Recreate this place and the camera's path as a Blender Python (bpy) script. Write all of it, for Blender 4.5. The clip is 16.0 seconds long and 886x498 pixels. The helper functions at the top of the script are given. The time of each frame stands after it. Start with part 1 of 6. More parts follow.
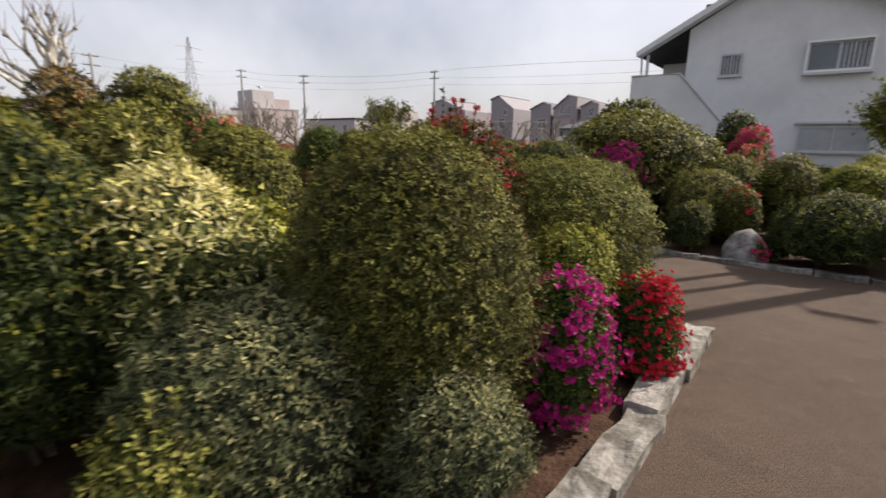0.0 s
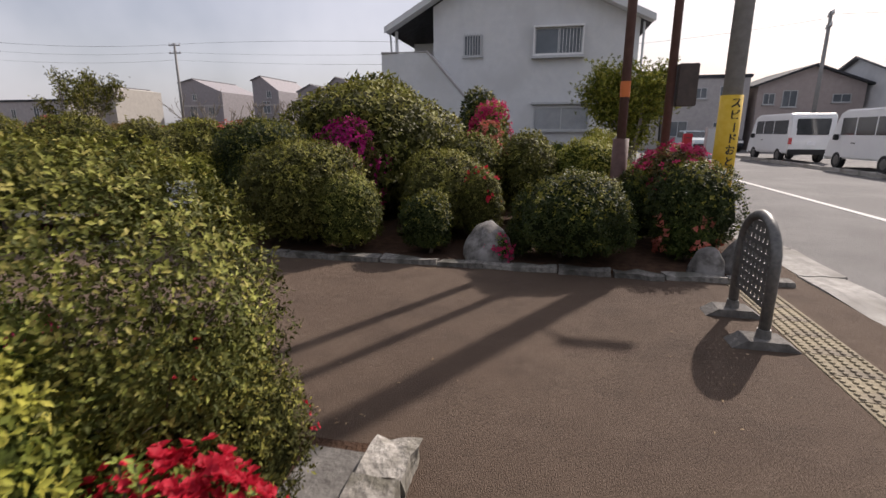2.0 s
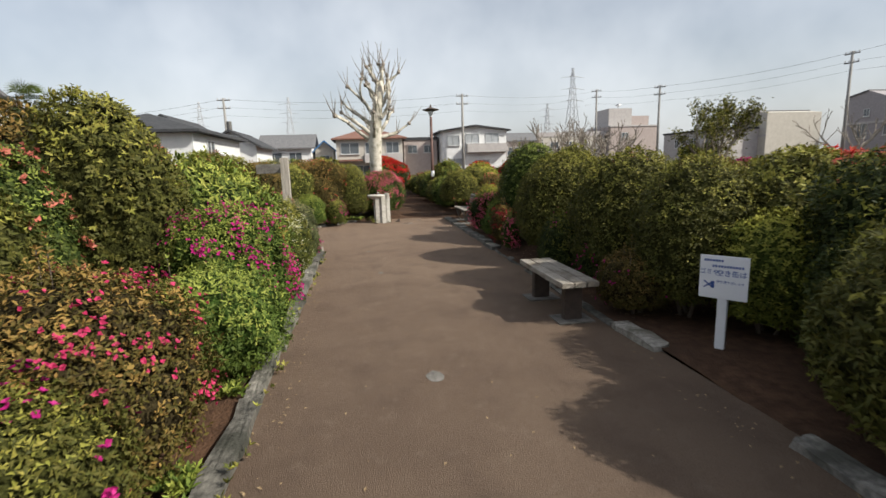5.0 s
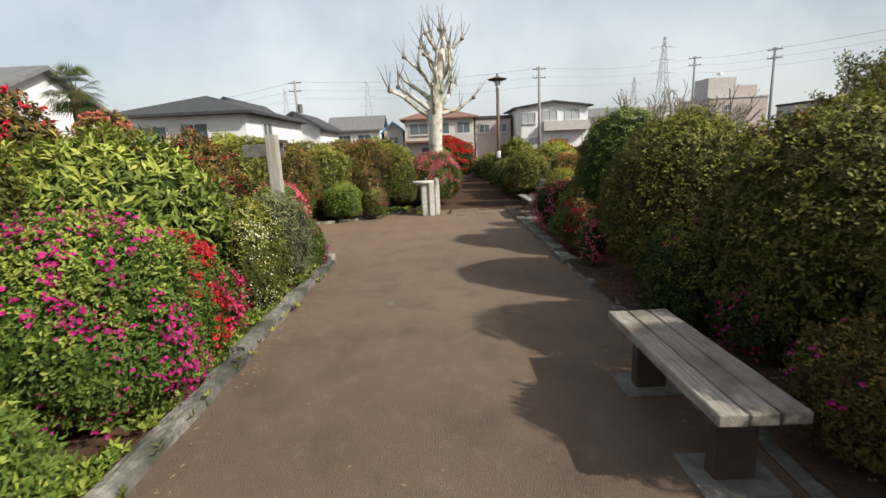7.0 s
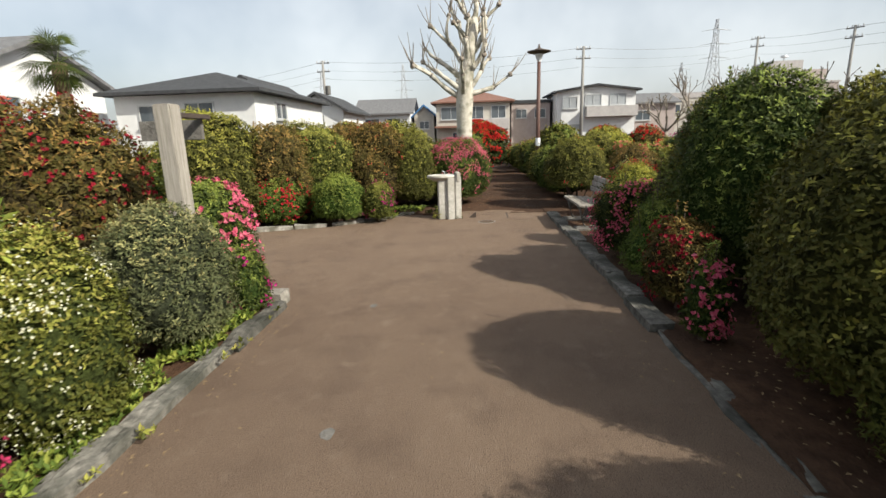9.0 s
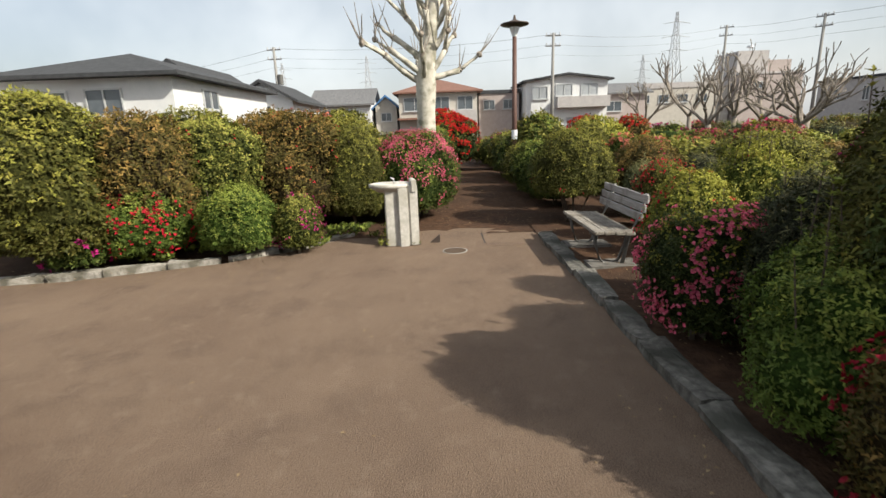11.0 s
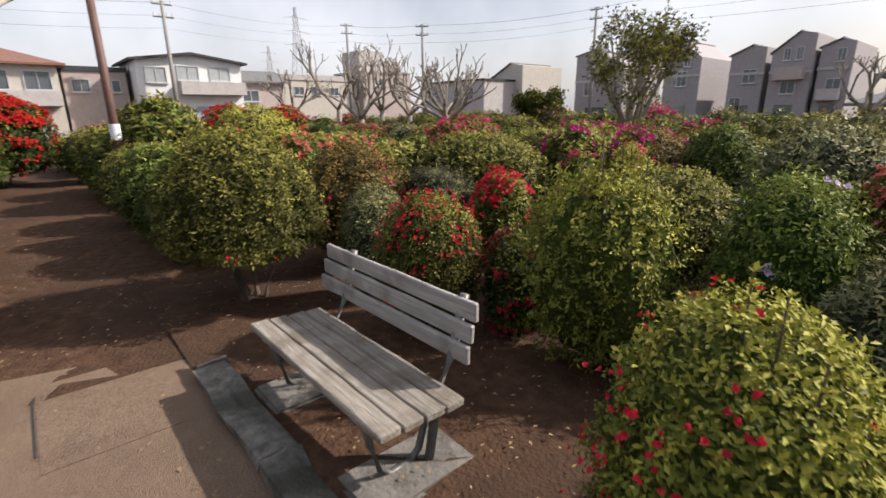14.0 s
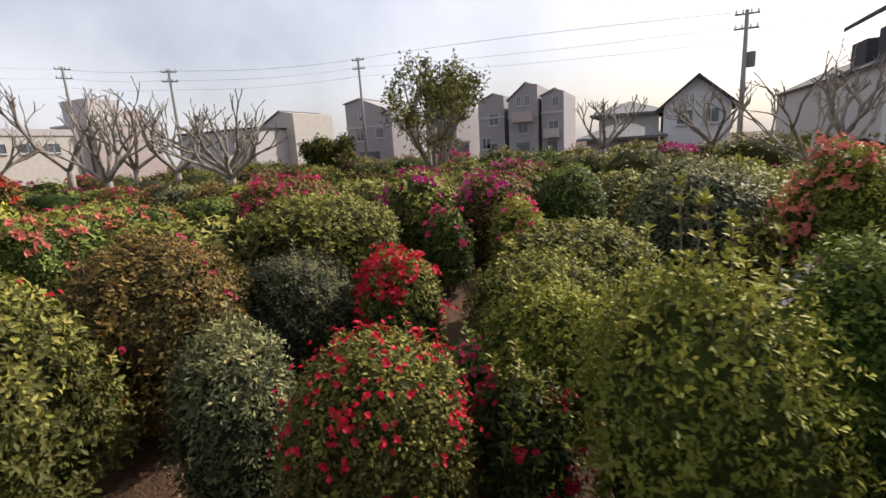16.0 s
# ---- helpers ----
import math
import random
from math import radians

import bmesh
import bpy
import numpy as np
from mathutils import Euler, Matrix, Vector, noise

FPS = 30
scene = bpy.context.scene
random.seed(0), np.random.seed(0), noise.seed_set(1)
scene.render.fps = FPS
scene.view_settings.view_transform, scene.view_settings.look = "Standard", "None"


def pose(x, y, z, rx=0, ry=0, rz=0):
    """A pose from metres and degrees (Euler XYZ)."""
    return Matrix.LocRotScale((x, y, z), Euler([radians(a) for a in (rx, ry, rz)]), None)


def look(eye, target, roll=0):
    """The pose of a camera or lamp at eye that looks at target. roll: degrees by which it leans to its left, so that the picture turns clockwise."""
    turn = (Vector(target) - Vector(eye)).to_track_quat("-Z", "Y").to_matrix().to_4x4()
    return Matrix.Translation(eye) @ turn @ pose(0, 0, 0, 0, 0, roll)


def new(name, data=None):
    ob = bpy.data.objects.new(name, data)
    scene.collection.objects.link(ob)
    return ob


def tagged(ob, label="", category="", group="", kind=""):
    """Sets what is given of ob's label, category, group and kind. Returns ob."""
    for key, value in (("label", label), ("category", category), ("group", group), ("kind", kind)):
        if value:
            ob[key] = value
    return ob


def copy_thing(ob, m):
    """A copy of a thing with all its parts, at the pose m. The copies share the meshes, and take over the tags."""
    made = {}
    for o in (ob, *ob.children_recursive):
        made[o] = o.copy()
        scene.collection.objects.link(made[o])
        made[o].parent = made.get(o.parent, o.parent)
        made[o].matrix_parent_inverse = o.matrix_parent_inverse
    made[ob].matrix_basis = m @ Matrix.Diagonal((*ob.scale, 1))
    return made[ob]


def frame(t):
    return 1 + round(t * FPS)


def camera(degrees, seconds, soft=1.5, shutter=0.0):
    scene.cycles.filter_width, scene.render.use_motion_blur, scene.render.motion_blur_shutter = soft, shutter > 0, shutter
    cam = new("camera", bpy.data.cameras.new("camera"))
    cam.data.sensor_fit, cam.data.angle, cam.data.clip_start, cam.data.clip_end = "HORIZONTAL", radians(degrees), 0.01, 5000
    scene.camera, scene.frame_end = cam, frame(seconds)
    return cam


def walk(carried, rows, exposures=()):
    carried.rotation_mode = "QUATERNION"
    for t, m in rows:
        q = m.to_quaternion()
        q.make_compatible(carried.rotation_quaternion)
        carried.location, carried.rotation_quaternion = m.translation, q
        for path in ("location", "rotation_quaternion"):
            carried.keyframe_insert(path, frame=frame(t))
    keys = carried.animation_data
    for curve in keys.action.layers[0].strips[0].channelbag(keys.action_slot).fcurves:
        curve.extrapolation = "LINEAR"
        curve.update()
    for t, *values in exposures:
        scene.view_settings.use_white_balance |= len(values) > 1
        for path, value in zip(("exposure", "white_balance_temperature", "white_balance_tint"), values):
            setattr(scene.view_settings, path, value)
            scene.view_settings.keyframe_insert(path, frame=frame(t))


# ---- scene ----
cam = camera(85.6, 16.0, shutter=0.2)
PATH = [
    (0, (0.528, -0.12, 1.509), (-0.668, 1.424, 1.079), 1.0),
    (0.5, (0.51, 0.604, 1.429), (-0.333, 2.36, 0.976), 1.5),
    (1, (0.551, 1.175, 1.389), (-0.077, 3.016, 0.926), 1.2),
    (1.5, (0.579, 1.761, 1.407), (0.153, 3.655, 0.927), 1.3),
    (2, (0.547, 2.312, 1.417), (0.113, 4.205, 0.939), -0.0),
    (2.5, (0.59, 2.873, 1.494), (-0.042, 4.708, 1.008), -1.3),
    (3, (0.415, 3.453, 1.447), (-0.569, 5.134, 0.994), -3.1),
    (3.5, (0.219, 3.899, 1.52), (-1.175, 5.265, 1.083), -2.7),
    (4, (-0.107, 4.318, 1.505), (-1.838, 5.221, 1.073), -2.4),
    (4.5, (-0.509, 4.656, 1.556), (-2.394, 5.195, 1.159), -1.2),
    (5, (-0.982, 4.943, 1.551), (-2.926, 5.262, 1.206), -1.8),
    (5.2, (-1.227, 5.026, 1.531), (-3.181, 5.275, 1.182), -2.0),
    (7.3, (-3.761, 5.764, 1.478), (-5.721, 5.696, 1.084), -3.2),
    (7.5, (-3.99, 5.805, 1.469), (-5.949, 5.686, 1.082), -3.6),
    (8, (-4.632, 5.914, 1.452), (-6.585, 5.769, 1.044), -3.6),
    (8.5, (-5.252, 5.879, 1.454), (-7.194, 5.703, 1.012), -2.3),
    (9, (-5.879, 5.914, 1.462), (-7.822, 5.782, 1.005), -1.8),
    (11.3, (-8.883, 6.001, 1.424), (-10.818, 6.059, 0.92), -2.3),
    (11.5, (-9.122, 6.007, 1.412), (-11.045, 6.179, 0.891), -1.6),
    (12, (-9.744, 6.095, 1.447), (-11.61, 6.547, 0.888), -0.6),
    (12.5, (-10.319, 6.251, 1.425), (-12.129, 6.868, 0.836), -1.6),
    (13, (-10.911, 6.364, 1.427), (-12.659, 7.115, 0.812), -1.5),
    (13.5, (-11.401, 6.595, 1.442), (-13.031, 7.581, 0.834), -1.0),
    (14, (-11.889, 6.743, 1.479), (-13.346, 7.995, 0.925), -0.6),
    (14.5, (-12.332, 6.942, 1.497), (-13.57, 8.427, 0.985), -0.8),
    (15, (-12.758, 7.104, 1.525), (-13.751, 8.765, 1.022), -0.8),
    (15.5, (-13.122, 7.236, 1.567), (-13.825, 9.05, 1.104), -1.0),
    (16, (-13.418, 7.355, 1.589), (-14.196, 9.151, 1.178), -3.5),
]
walk(cam, [(t, look(eye, target, roll)) for t, eye, target, roll in PATH],
     [(0, 0.38, 6580, 16), (0.5, 0.44, 6580, 16), (1, 0.48, 6580, 16), (1.5, 0.33, 6580, 17), (2, 0.13, 6510, 18), (3, 0.07, 6460, 18), (4, 0.27, 6510, 14), (4.5, 0.35, 6510, 11), (5, 0.33, 6460, 8), (7.5, 0.41, 6540, 6), (9, 0.46, 6540, 6), (12, 0.53, 6640, 7), (13, 0.57, 6660, 10), (14.5, 0.55, 6530, 15), (16, 0.49, 6530, 15)])
# ---- light ----
SUN_AZ = Vector((0.49, 0.87, 0.0)).normalized()
SUN_EL = radians(37.5)
world = bpy.data.worlds.new("sky")
scene.world = world
world.use_nodes = True
wn = world.node_tree
sky = wn.nodes.new("ShaderNodeTexSky")
sky.sky_type = 'NISHITA'
sky.sun_disc = False
sky.sun_elevation = SUN_EL
sky.sun_rotation = math.atan2(SUN_AZ.x, SUN_AZ.y)
sky.air_density, sky.dust_density, sky.ozone_density = 1.0, 3.6, 1.5
bg = wn.nodes["Background"]
bg.inputs["Strength"].default_value = 0.083
# thin high cloud whitens the sky
cl_map = wn.nodes.new("ShaderNodeTexCoord")
cl_n = wn.nodes.new("ShaderNodeTexNoise")
cl_n.inputs["Scale"].default_value = 2.2
cl_n.inputs["Detail"].default_value = 5
cl_r = wn.nodes.new("ShaderNodeMapRange")
cl_r.inputs["From Min"].default_value, cl_r.inputs["From Max"].default_value = 0.3, 0.75
cl_r.inputs["To Min"].default_value, cl_r.inputs["To Max"].default_value = 0.14, 0.68
cl_mix = wn.nodes.new("ShaderNodeMix")
cl_mix.data_type = 'RGBA'
cl_mix.inputs[7].default_value = (11.6, 11.8, 12.2, 1)
wn.links.new(cl_map.outputs["Generated"], cl_n.inputs["Vector"])
wn.links.new(cl_n.outputs["Fac"], cl_r.inputs["Value"])
wn.links.new(cl_r.outputs["Result"], cl_mix.inputs[0])
wn.links.new(sky.outputs["Color"], cl_mix.inputs[6])
wn.links.new(cl_mix.outputs[2], bg.inputs["Color"])
sun = new("sun", bpy.data.lights.new("sun", 'SUN'))
sun.data.energy = 5.0
sun.data.angle = radians(0.7)
sun.data.color = (1.0, 0.93, 0.82)
sun.matrix_world = look(SUN_AZ * 40 * math.cos(SUN_EL) + Vector((0, 0, 40 * math.sin(SUN_EL))), (0, 0, 0))
scene.view_settings.exposure = 0.0


# ---- materials ----
def mat(name, base, second=None, scale=6.0, rough=0.8, bump=0.0, bscale=60.0, metal=0.0, spec=0.4, third=None, tscale=1.2, detail=6, stretch=None, rand=0.0):
    m = bpy.data.materials.new(name)
    m.use_nodes = True
    nt = m.node_tree
    b = nt.nodes["Principled BSDF"]
    b.inputs["Roughness"].default_value = rough
    b.inputs["Metallic"].default_value = metal
    b.inputs["Specular IOR Level"].default_value = spec
    tc = nt.nodes.new("ShaderNodeTexCoord")
    vec = tc.outputs["Object"]
    if stretch:
        mp = nt.nodes.new("ShaderNodeMapping")
        mp.inputs["Scale"].default_value = stretch
        nt.links.new(vec, mp.inputs["Vector"])
        vec = mp.outputs["Vector"]
    col = None
    if second:
        n = nt.nodes.new("ShaderNodeTexNoise")
        n.inputs["Scale"].default_value = scale
        n.inputs["Detail"].default_value = detail
        n.inputs["Roughness"].default_value = 0.65
        nt.links.new(vec, n.inputs["Vector"])
        r = nt.nodes.new("ShaderNodeValToRGB")
        r.color_ramp.elements[0].position, r.color_ramp.elements[1].position = 0.35, 0.65
        r.color_ramp.elements[0].color, r.color_ramp.elements[1].color = (*base, 1), (*second, 1)
        nt.links.new(n.outputs["Fac"], r.inputs["Fac"])
        col = r.outputs["Color"]
    if third:
        n = nt.nodes.new("ShaderNodeTexNoise")
        n.inputs["Scale"].default_value = tscale
        n.inputs["Detail"].default_value = 4
        nt.links.new(tc.outputs["Object"], n.inputs["Vector"])
        r = nt.nodes.new("ShaderNodeMapRange")
        r.inputs["From Min"].default_value, r.inputs["From Max"].default_value = 0.48, 0.66
        nt.links.new(n.outputs["Fac"], r.inputs["Value"])
        mx = nt.nodes.new("ShaderNodeMix")
        mx.data_type = 'RGBA'
        mx.inputs[7].default_value = (*third, 1)
        nt.links.new(r.outputs["Result"], mx.inputs[0])
        nt.links.new(col, mx.inputs[6])
        col = mx.outputs[2]
    if rand and col:
        oi = nt.nodes.new("ShaderNodeObjectInfo")
        r = nt.nodes.new("ShaderNodeMapRange")
        r.inputs["To Min"].default_value, r.inputs["To Max"].default_value = 1 - rand, 1 + rand
        nt.links.new(oi.outputs["Random"], r.inputs["Value"])
        hs = nt.nodes.new("ShaderNodeHueSaturation")
        nt.links.new(r.outputs["Result"], hs.inputs["Value"])
        nt.links.new(col, hs.inputs["Color"])
        col = hs.outputs["Color"]
    if col:
        nt.links.new(col, b.inputs["Base Color"])
    else:
        b.inputs["Base Color"].default_value = (*base, 1)
    if bump:
        n = nt.nodes.new("ShaderNodeTexNoise")
        n.inputs["Scale"].default_value = bscale
        n.inputs["Detail"].default_value = 4
        nt.links.new(vec, n.inputs["Vector"])
        bp = nt.nodes.new("ShaderNodeBump")
        bp.inputs["Strength"].default_value = bump
        bp.inputs["Distance"].default_value = 0.02
        nt.links.new(n.outputs["Fac"], bp.inputs["Height"])
        nt.links.new(bp.outputs["Normal"], b.inputs["Normal"])
    return m


def leaf_mat(name, dark, mid, light, trans=0.13, rough=0.6, spec=0.14):
    """Leaf or petal: colour varies from leaf to leaf, some light comes through."""
    m = bpy.data.materials.new(name)
    m.use_nodes = True
    nt = m.node_tree
    b = nt.nodes["Principled BSDF"]
    b.inputs["Roughness"].default_value = rough
    b.inputs["Specular IOR Level"].default_value = spec
    geo = nt.nodes.new("ShaderNodeNewGeometry")
    r = nt.nodes.new("ShaderNodeValToRGB")
    e = r.color_ramp.elements
    dark = tuple(0.6 * a + 0.4 * b for a, b in zip(dark, mid))
    light = tuple(0.6 * a + 0.4 * b for a, b in zip(light, mid))
    e[0].color, e[1].color = (*dark, 1), (*light, 1)
    e[0].position, e[1].position = 0.05, 0.95
    k = e.new(0.5)
    k.color = (*mid, 1)
    nt.links.new(geo.outputs["Random Per Island"], r.inputs["Fac"])
    tc = nt.nodes.new("ShaderNodeTexCoord")
    n = nt.nodes.new("ShaderNodeTexNoise")
    n.inputs["Scale"].default_value = 3.0
    nt.links.new(tc.outputs["Object"], n.inputs["Vector"])
    mr = nt.nodes.new("ShaderNodeMapRange")
    mr.inputs["From Min"].default_value, mr.inputs["From Max"].default_value = 0.3, 0.7
    mr.inputs["To Min"].default_value, mr.inputs["To Max"].default_value = 0.75, 1.2
    nt.links.new(n.outputs["Fac"], mr.inputs["Value"])
    hs = nt.nodes.new("ShaderNodeHueSaturation")
    nt.links.new(mr.outputs["Result"], hs.inputs["Value"])
    nt.links.new(r.outputs["Color"], hs.inputs["Color"])
    nt.links.new(hs.outputs["Color"], b.inputs["Base Color"])
    t = nt.nodes.new("ShaderNodeBsdfTranslucent")
    nt.links.new(hs.outputs["Color"], t.inputs["Color"])
    mx = nt.nodes.new("ShaderNodeMixShader")
    mx.inputs["Fac"].default_value = trans
    nt.links.new(b.outputs["BSDF"], mx.inputs[1])
    nt.links.new(t.outputs["BSDF"], mx.inputs[2])
    nt.links.new(mx.outputs["Shader"], nt.nodes["Material Output"].inputs["Surface"])
    return m


def path_mat():
    """Worn brown asphalt: fine grit, pale dust drifts, damp and trodden patches, dark specks."""
    m = bpy.data.materials.new("brown_asphalt")
    m.use_nodes = True
    nt = m.node_tree
    b = nt.nodes["Principled BSDF"]
    b.inputs["Roughness"].default_value = 0.9
    b.inputs["Specular IOR Level"].default_value = 0.22
    tc = nt.nodes.new("ShaderNodeTexCoord")

    def noise_mix(prev, scale, detail, lo, hi, colour, amount):
        n = nt.nodes.new("ShaderNodeTexNoise")
        n.inputs["Scale"].default_value, n.inputs["Detail"].default_value = scale, detail
        n.inputs["Roughness"].default_value = 0.6
        nt.links.new(tc.outputs["Object"], n.inputs["Vector"])
        r = nt.nodes.new("ShaderNodeMapRange")
        r.inputs["From Min"].default_value, r.inputs["From Max"].default_value = lo, hi
        r.inputs["To Max"].default_value = amount
        nt.links.new(n.outputs["Fac"], r.inputs["Value"])
        mx = nt.nodes.new("ShaderNodeMix")
        mx.data_type = 'RGBA'
        mx.inputs[7].default_value = (*colour, 1)
        nt.links.new(r.outputs["Result"], mx.inputs[0])
        if prev is None:
            mx.inputs[6].default_value = (0.104, 0.071, 0.055, 1)
        else:
            nt.links.new(prev, mx.inputs[6])
        return mx.outputs[2]
    c = noise_mix(None, 0.55, 5, 0.38, 0.66, (0.150, 0.107, 0.083), 0.9)
    c = noise_mix(c, 2.3, 6, 0.50, 0.72, (0.066, 0.044, 0.035), 0.75)
    c = noise_mix(c, 7.0, 7, 0.55, 0.75, (0.185, 0.140, 0.112), 0.60)
    c = noise_mix(c, 170.0, 2, 0.42, 0.70, (0.250, 0.195, 0.160), 0.60)
    c = noise_mix(c, 120.0, 2, 0.58, 0.70, (0.035, 0.025, 0.020), 0.75)
    # the surface darkens steadily from x -12 to x -0.5 at the corner
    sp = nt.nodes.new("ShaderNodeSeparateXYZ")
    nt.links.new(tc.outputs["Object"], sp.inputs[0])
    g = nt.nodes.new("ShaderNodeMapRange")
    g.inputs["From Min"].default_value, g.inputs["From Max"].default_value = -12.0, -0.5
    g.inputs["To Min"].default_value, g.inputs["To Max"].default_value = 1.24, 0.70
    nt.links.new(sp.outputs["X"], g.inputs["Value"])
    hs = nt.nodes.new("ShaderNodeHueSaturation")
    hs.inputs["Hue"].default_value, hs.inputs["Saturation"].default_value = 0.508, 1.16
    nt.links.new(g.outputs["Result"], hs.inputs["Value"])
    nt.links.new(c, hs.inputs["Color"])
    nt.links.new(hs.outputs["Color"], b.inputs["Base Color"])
    n = nt.nodes.new("ShaderNodeTexNoise")
    n.inputs["Scale"].default_value, n.inputs["Detail"].default_value = 150.0, 4
    nt.links.new(tc.outputs["Object"], n.inputs["Vector"])
    n2 = nt.nodes.new("ShaderNodeTexNoise")
    n2.inputs["Scale"].default_value, n2.inputs["Detail"].default_value = 2.0, 4
    nt.links.new(tc.outputs["Object"], n2.inputs["Vector"])
    ad = nt.nodes.new("ShaderNodeMath")
    ad.operation = 'MULTIPLY_ADD'
    ad.inputs[1].default_value = 2.0
    nt.links.new(n2.outputs["Fac"], ad.inputs[0])
    nt.links.new(n.outputs["Fac"], ad.inputs[2])
    bp = nt.nodes.new("ShaderNodeBump")
    bp.inputs["Strength"].default_value, bp.inputs["Distance"].default_value = 0.9, 0.014
    nt.links.new(ad.outputs[0], bp.inputs["Height"])
    nt.links.new(bp.outputs["Normal"], b.inputs["Normal"])
    return m


LEAF = {  # style: base leaf, sunlit-painted fresh leaf, share of fresh shoots, leaf length, leaf width
    'olive': (leaf_mat("leaf_olive", (0.036, 0.042, 0.008), (0.074, 0.076, 0.016), (0.118, 0.105, 0.026)), leaf_mat("leaf_olive_fresh_lit", (0.165, 0.175, 0.031), (0.225, 0.219, 0.042), (0.285, 0.241, 0.058)), 0.28, 0.036, 0.016),
    'green': (leaf_mat("leaf_green", (0.026, 0.042, 0.011), (0.053, 0.075, 0.015), (0.095, 0.106, 0.021)), leaf_mat("leaf_green_fresh_lit", (0.129, 0.180, 0.029), (0.186, 0.233, 0.045), (0.243, 0.254, 0.059)), 0.25, 0.040, 0.018),
    'lime': (leaf_mat("leaf_lime", (0.065, 0.081, 0.012), (0.118, 0.137, 0.021), (0.182, 0.177, 0.032)), leaf_mat("leaf_lime_fresh_lit", (0.235, 0.247, 0.038), (0.306, 0.302, 0.047), (0.376, 0.329, 0.074)), 0.45, 0.044, 0.019),
    'spring': (leaf_mat("leaf_spring", (0.042, 0.054, 0.011), (0.083, 0.093, 0.017), (0.134, 0.125, 0.028)), leaf_mat("leaf_spring_fresh_lit", (0.223, 0.246, 0.045), (0.275, 0.276, 0.059), (0.323, 0.255, 0.077)), 0.35, 0.042, 0.019),
    'fresh': (leaf_mat("leaf_bright", (0.043, 0.069, 0.012), (0.078, 0.117, 0.021), (0.123, 0.156, 0.032)), leaf_mat("leaf_bright_fresh_lit", (0.162, 0.205, 0.036), (0.209, 0.251, 0.047), (0.275, 0.281, 0.063)), 0.40, 0.044, 0.019),
    'dark': (leaf_mat("leaf_dark", (0.017, 0.031, 0.007), (0.034, 0.048, 0.011), (0.067, 0.071, 0.014), rough=0.55, spec=0.15), leaf_mat("leaf_dark_fresh_lit", (0.129, 0.144, 0.021), (0.186, 0.181, 0.026), (0.229, 0.192, 0.042)), 0.25, 0.042, 0.018),
    'grey': (leaf_mat("leaf_grey", (0.053, 0.065, 0.027), (0.090, 0.104, 0.046), (0.154, 0.151, 0.072)), leaf_mat("leaf_grey_fresh_lit", (0.214, 0.221, 0.090), (0.296, 0.290, 0.124), (0.329, 0.263, 0.113)), 0.25, 0.042, 0.014),
    'greyd': (leaf_mat("leaf_grey_dark", (0.021, 0.026, 0.012), (0.036, 0.042, 0.019), (0.063, 0.062, 0.031)), leaf_mat("leaf_grey_dark_fresh_lit", (0.101, 0.105, 0.046), (0.142, 0.139, 0.062), (0.157, 0.125, 0.057)), 0.25, 0.042, 0.014),
    'bronze': (leaf_mat("leaf_bronze", (0.038, 0.038, 0.008), (0.082, 0.068, 0.017), (0.134, 0.083, 0.026)), leaf_mat("leaf_bronze_fresh_lit", (0.196, 0.139, 0.039), (0.236, 0.142, 0.043), (0.222, 0.173, 0.042)), 0.25, 0.034, 0.015),
    'rhodo': (leaf_mat("leaf_rhodo", (0.056, 0.086, 0.013), (0.112, 0.153, 0.028), (0.209, 0.230, 0.045), rough=0.55, spec=0.15), leaf_mat("leaf_rhodo_fresh_lit", (0.232, 0.274, 0.052), (0.289, 0.322, 0.062), (0.363, 0.346, 0.091)), 0.3, 0.135, 0.038),
    'pieris': (leaf_mat("leaf_pieris", (0.048, 0.063, 0.014), (0.095, 0.112, 0.028), (0.115, 0.128, 0.038)), leaf_mat("leaf_pieris_fresh_lit", (0.502, 0.480, 0.124), (0.645, 0.577, 0.207), (0.811, 0.720, 0.465)), 0.45, 0.075, 0.02),
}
PETAL = {
    'red': leaf_mat("petal_red", (0.390, 0.009, 0.023), (0.515, 0.016, 0.039), (0.585, 0.039, 0.062), 0.35, 0.6, 0.2),
    'scarlet': leaf_mat("petal_scarlet", (0.429, 0.012, 0.012), (0.530, 0.016, 0.016), (0.585, 0.031, 0.023), 0.35, 0.6, 0.2),
    'crimson': leaf_mat("petal_crimson", (0.172, 0.008, 0.016), (0.250, 0.009, 0.023), (0.328, 0.016, 0.031), 0.3, 0.6, 0.2),
    'magenta': leaf_mat("petal_magenta", (0.328, 0.009, 0.125), (0.452, 0.016, 0.187), (0.530, 0.047, 0.257), 0.35, 0.6, 0.2),
    'rose': leaf_mat("petal_rose", (0.429, 0.023, 0.094), (0.530, 0.039, 0.133), (0.585, 0.078, 0.172), 0.35, 0.6, 0.2),
    'pink': leaf_mat("petal_pink", (0.560, 0.065, 0.150), (0.660, 0.125, 0.215), (0.740, 0.260, 0.320), 0.35, 0.6, 0.2),
    'coral': leaf_mat("petal_coral", (0.468, 0.101, 0.070), (0.546, 0.164, 0.117), (0.593, 0.250, 0.187), 0.35, 0.6, 0.2),
    'white': leaf_mat("petal_white", (0.6, 0.62, 0.45), (0.72, 0.72, 0.55), (0.8, 0.8, 0.7), 0.35, 0.6, 0.2),
    'lilac': leaf_mat("petal_lilac", (0.5, 0.38, 0.6), (0.6, 0.48, 0.7), (0.7, 0.62, 0.75), 0.35, 0.6, 0.2),
}
